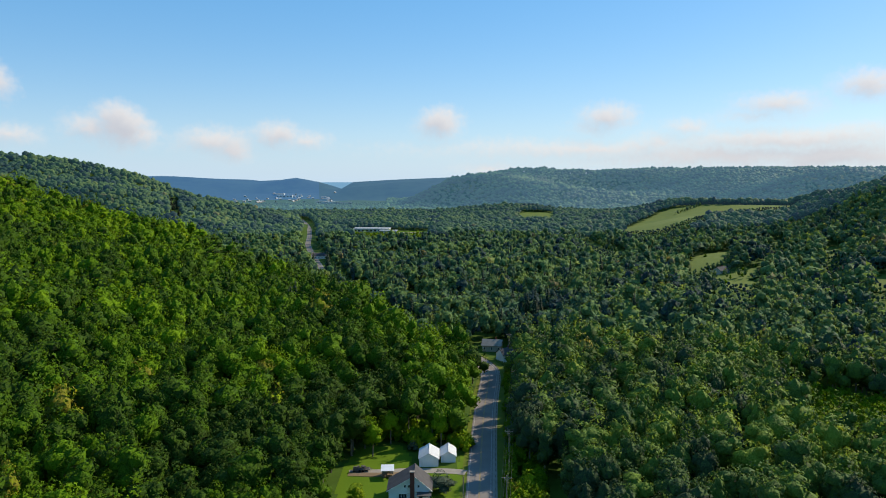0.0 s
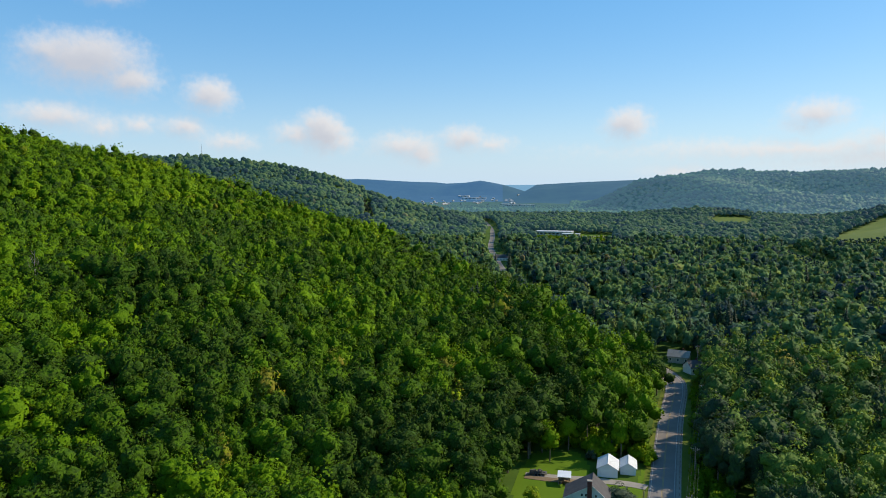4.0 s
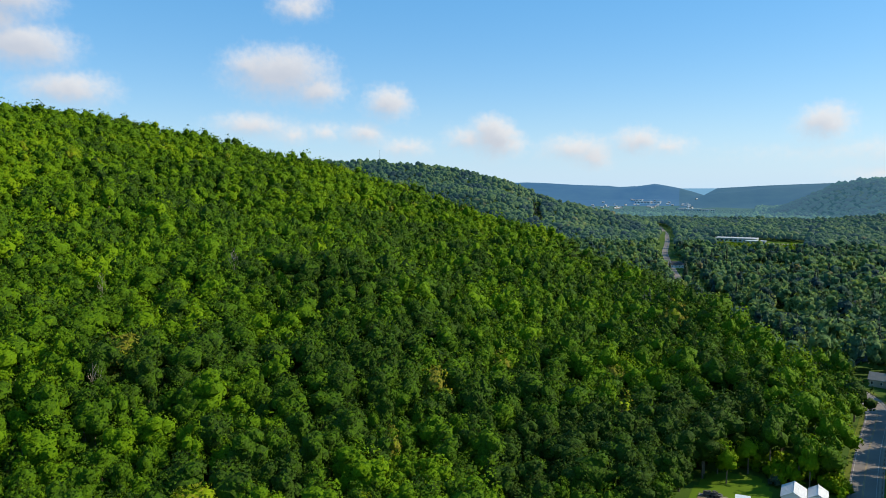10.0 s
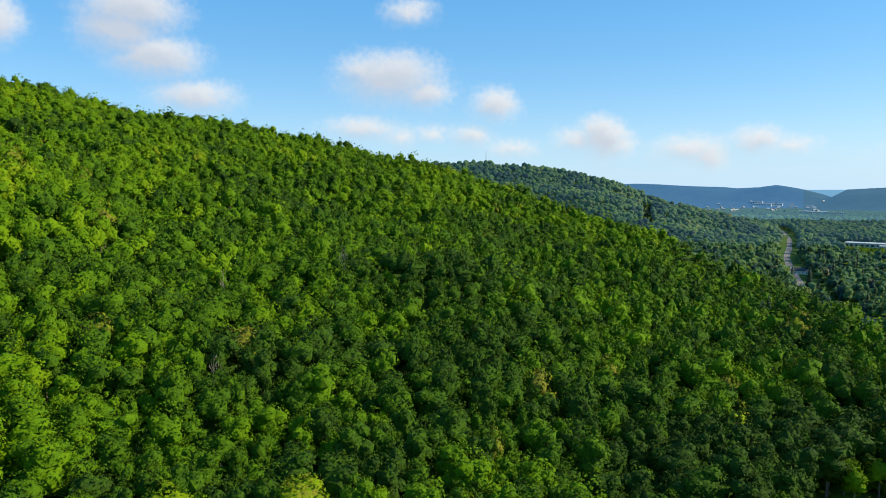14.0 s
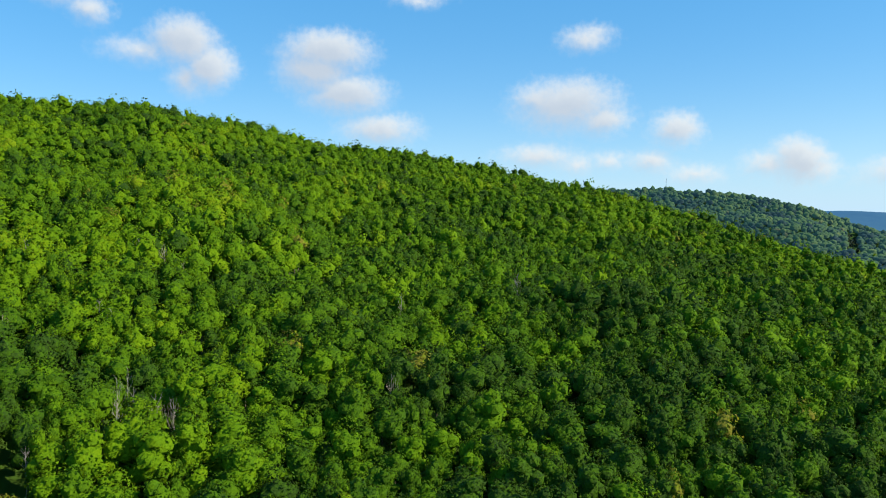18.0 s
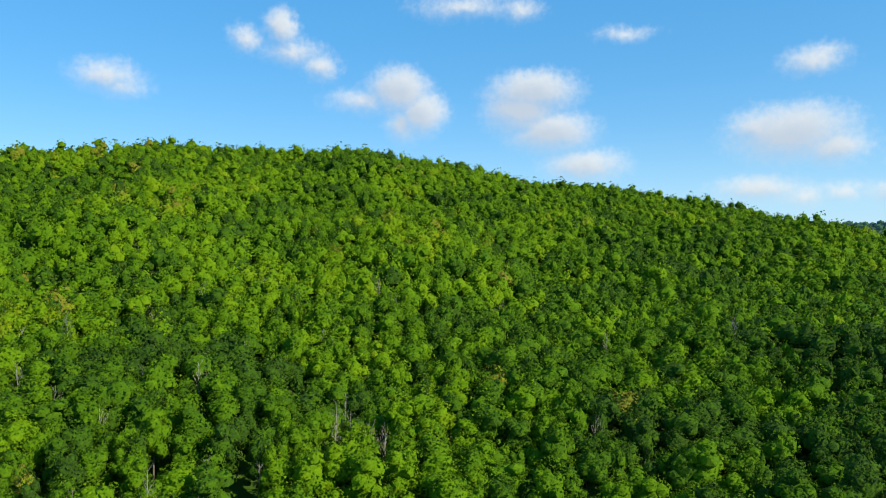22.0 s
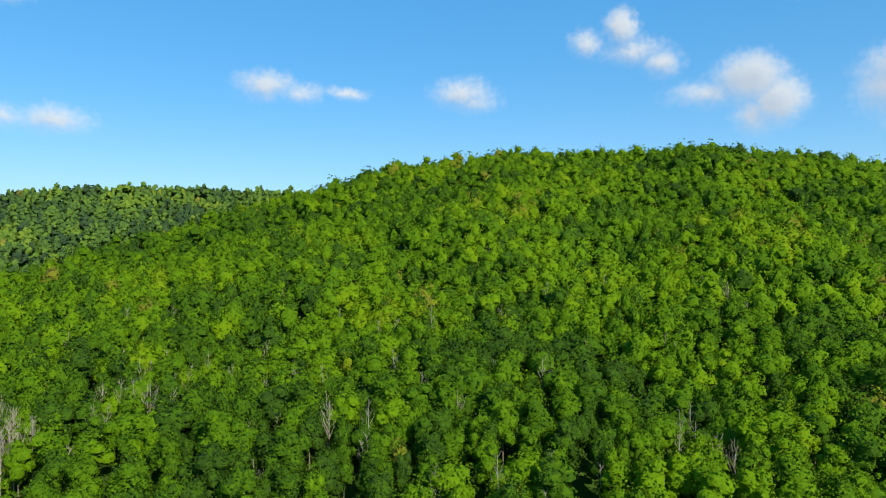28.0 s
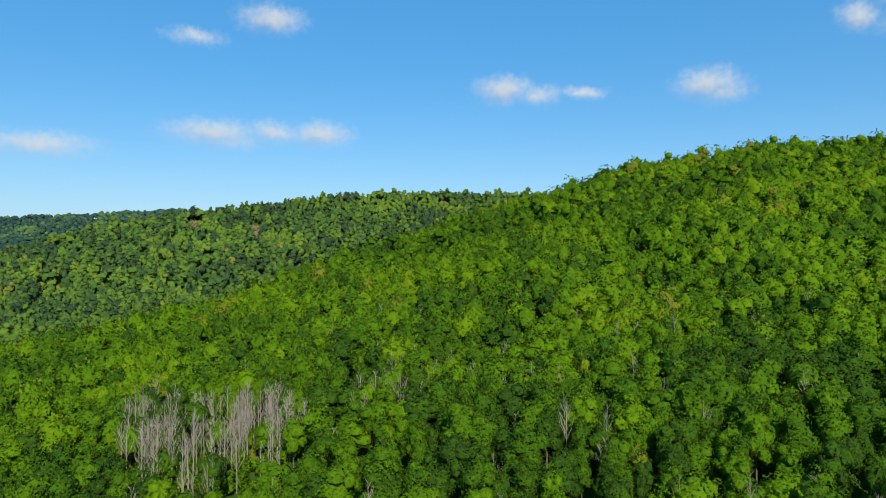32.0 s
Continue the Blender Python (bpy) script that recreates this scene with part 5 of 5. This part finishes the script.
def build_dead_trees():
    protos = []
    for q in range(6):
        top = tagged(new("dead_tree"), "bare grey dead tree with upswept limbs", "dead tree", "dead trees on the hillside")
        a, b = dead_mesh(60 + q, 15 + 1.2 * q)
        part("trunk", a, M_DEAD, top)
        part("crown", b, M_DEAD, top, "bare upswept branches")
        protos.append(top)
    g = random.Random(17)
    spots = []
    xs, ys = [p[0] for p in DEAD_STAND], [p[1] for p in DEAD_STAND]
    while len(spots) < 170:
        x, y = g.uniform(min(xs), max(xs)), g.uniform(min(ys), max(ys))
        if in_poly(np.array([x]), np.array([y]), DEAD_STAND)[0] and waves(x, y, 16, 2.0) > g.uniform(-1.1, 0.5):
            spots.append((x, y))
    spots += [(-193, -137), (-226, -86), (-178, -65), (-187, -45), (-159, -11), (-233, -71), (-173, -31), (-219, 15), (-175, 53), (-186, 47), (-340, -148), (-188, -59), (-189, -108)]
    spots += [(-255, -160), (-204, -112), (-212, 14), (-172, 53), (-179, 45), (-158, 61), (-163, 114), (-232, 167), (-214, 215), (-219, -1)]
    spots += [(x + g.uniform(-5, 5), y + g.uniform(-5, 5)) for x, y in spots[170:180]]
    spots += [(x * 0.91, y * 0.91) for x, y in spots[:170:4]]
    spots += [(-216 + g.uniform(-14, 14), -108 + g.uniform(-12, 12)) for k in range(16)]
    for k in range(60):
        a, r = radians(g.uniform(70, 138)), g.uniform(150, 330)
        spots.append((-r * math.sin(a), r * math.cos(a)))
    for k, (x, y) in enumerate(spots):
        m = pose(x, y, float(ground(x, y)) - 0.3, 0, 0, g.uniform(0, 360))
        s = g.uniform(0.62, 1.12) if k < 170 else g.uniform(0.8, 0.98)
        if k < len(protos):
            protos[k].matrix_basis = m
            ob = protos[k]
        else:
            ob = copy_thing(protos[k % 6], m)
        ob.scale = (s, s, s)


build_dead_trees()


# ---- conifers, shrubs and single trees of the valley floor ----
def build_conifers():
    shapes = [conifer_tris(0.75, 500 + q) for q in range(4)]
    proto = []
    for q, tri in enumerate(shapes):
        v = tri.reshape(-1, 3)
        top = tagged(new("spruce"), "dark narrow spruce tree", "spruce", "spruces of the valley")
        c = new("crown", raw_mesh("crown", v, np.arange(len(v)), 3, [M_NEEDLE]))
        c.parent = top
        part("trunk", tube([(0, 0, -0.6), (0, 0, 4), (0, 0, 16)], [0.24, 0.2, 0.05], 6), M_BARK, top)
        proto.append(top)
    g = random.Random(23)
    spots = [(-96, 585, 1.5), (-118, 640, 1.1), (-86, 560, 1.0), (-160, 745, 1.2), (-118, 770, 1.3), (-190, 905, 1.2), (-150, 930, 1.2), (8, 395, 1.2), (24, 372, 1.2), (36, 350, 1.1)]
    for k in range(190):
        a, r = radians(g.uniform(-16, 13)), g.uniform(360, 900)
        spots.append((-r * math.sin(a), r * math.cos(a), g.uniform(0.8, 1.3)))
    k = 0
    for x, y, s in spots:
        if k >= 10 and open_ground(np.array([x]), np.array([y]))[0]:
            continue
        m = pose(x, y, float(ground(x, y)), 0, 0, g.uniform(0, 360))
        s *= 0.92
        if k < 4:
            proto[k].matrix_basis = m
            ob = proto[k]
        else:
            ob = copy_thing(proto[k % 4], m)
        ob.scale = (s * 1.05, s * 1.05, s)
        k += 1


build_conifers()


def build_dark_strip():
    g = np.random.default_rng(51)
    x, y = g.uniform(-500, -380, 1500), g.uniform(1030, 1300, 1500)
    k = in_poly(x, y, DARK_STRIP)
    x, y = x[k], y[k]
    n = len(x)
    v, tn, way = plant([(conifer_tris(1.6, 540 + q), np.zeros((len(conifer_tris(1.6, 540 + q)), 3, 3))) for q in range(3)], x, y, ground(x, y), np.full(n, 0.7), g.uniform(0.2, 0.3, n), np.zeros(n), g.uniform(0, 6, n))
    tagged(new("spruce_strip", raw_mesh("spruce_strip", v, np.arange(len(v)), 3, [M_NEEDLE])), "dark notch up the far hillside, filled with low spruces", "trees", kind="stuff")


build_dark_strip()


def single_tree(x, y, s, tall, label, size=0.45, mat=None, seed=1, sink=0.0):
    top = thing("tree", x, y, float(ground(x, y)) - sink, seed * 40, label, "tree")
    v, way = crown_tris(size, 700 + seed, 11, 36, 6)
    v = v.reshape(-1, 3) * np.array([s, s, tall])
    c = new("crown", raw_mesh("crown", v, np.arange(len(v)), 3, [mat or M_LEAF_OWN], bough=way))
    c.parent = top
    part("trunk", tube([(0, 0, -0.5), (0.1, 0, 5 * tall), (0, 0.1, 11 * tall)], [0.24, 0.18, 0.08], 7), M_BARK, top)


single_tree(-20.5, 200, 0.75, 0.75, "slender tree standing on the lawn", seed=1)
single_tree(-16.0, 210, 0.8, 0.8, "slender tree at the back of the lawn", seed=2)
single_tree(-23.5, 206, 0.85, 0.85, "leafy tree at the lawn's edge", seed=3)
single_tree(-0.4, 176.5, 0.9, 0.46, "low bushy pine beside the white house", 0.36, M_NEEDLE, seed=4, sink=1.6)
single_tree(-22, 172, 0.6, 0.35, "low bush on the lawn", 0.4, seed=5, sink=1.3)
single_tree(-8.5, 205, 0.5, 0.3, "dark bush behind the garage", 0.4, M_NEEDLE, seed=6, sink=1.1)
single_tree(22.5, 176, 1.1, 0.55, "bushy tree beside the guard rail", 0.4, seed=7, sink=2.2)


for k, (x, y) in enumerate([(295, 762), (328, 823), (331, 795), (380, 849), (417, 882), (245, 471), (258, 484), (255, 466), (269, 483), (272, 474), (286, 497), (300, 512), (264, 632), (312, 700)]):
    single_tree(x, y, 0.75 + 0.04 * (k % 5), 0.62 + 0.05 * (k % 4), "rounded tree standing alone in the pasture", 0.9, M_LEAF_MID, seed=20 + k)


def shrubs(label, poly, count, seed, scale):
    g = np.random.default_rng(seed)
    xs, ys = [p[0] for p in poly], [p[1] for p in poly]
    x, y = g.uniform(min(xs), max(xs), count), g.uniform(min(ys), max(ys), count)
    k = in_poly(x, y, poly)
    x, y = x[k], y[k]
    sc, tall, tone, spin = tree_look(x, y, g)
    v, tn, way = plant([crown_tris(1.4, 800 + q, 5, 10, 2) for q in range(4)], x, y, ground(x, y) - 1.6 * scale * 2, sc * scale, tall * scale, np.clip(tone + 0.25, 0, 1), spin)
    tagged(new("shrubs", raw_mesh("shrubs", v, np.arange(len(v)), 3, [M_LEAF], tn, bough=way)), label, "shrubs", kind="stuff")


shrubs("low yellow-green shrubs between the dead trees", DEAD_STAND, 300, 41, 0.36)
shrubs("scattered low bushes in the marsh", MARSH, 800, 42, 0.42)
for poly in LOW_FIELDS[:2]:
    shrubs("hedgerow bushes in the pasture", poly, 14, 43, 0.35)
shrubs("dark undergrowth between road and wood", [(14.5, 150), (24, 150), (36, 300), (27, 300)], 1100, 45, 0.3)
shrubs("low dark trees before the long building", [(-112, 885), (-135, 1040), (-22, 1040), (-18, 885)], 420, 46, 0.5)
for poly in BARE_SLOPES:
    patch("bare_slope", poly, 3.0, 0.6, M_SOIL, "reddish bare earth on the wooded slope", "bare earth")
for poly in BARE_SLOPES:
    shrubs("scrub on the bare slope", poly, 70, 47, 0.22)
shrubs("bushes along the back of the lawn", [(-30, 193), (-27, 210), (-12, 213), (-7.6, 203), (-7, 205.5), (4, 206.5), (6.5, 203), (9, 206), (6, 214), (-14, 220), (-34, 214)], 260, 48, 0.34)
shrubs("scrub regrowing in the clearing", BROWN_FIELD, 60, 44, 0.4)
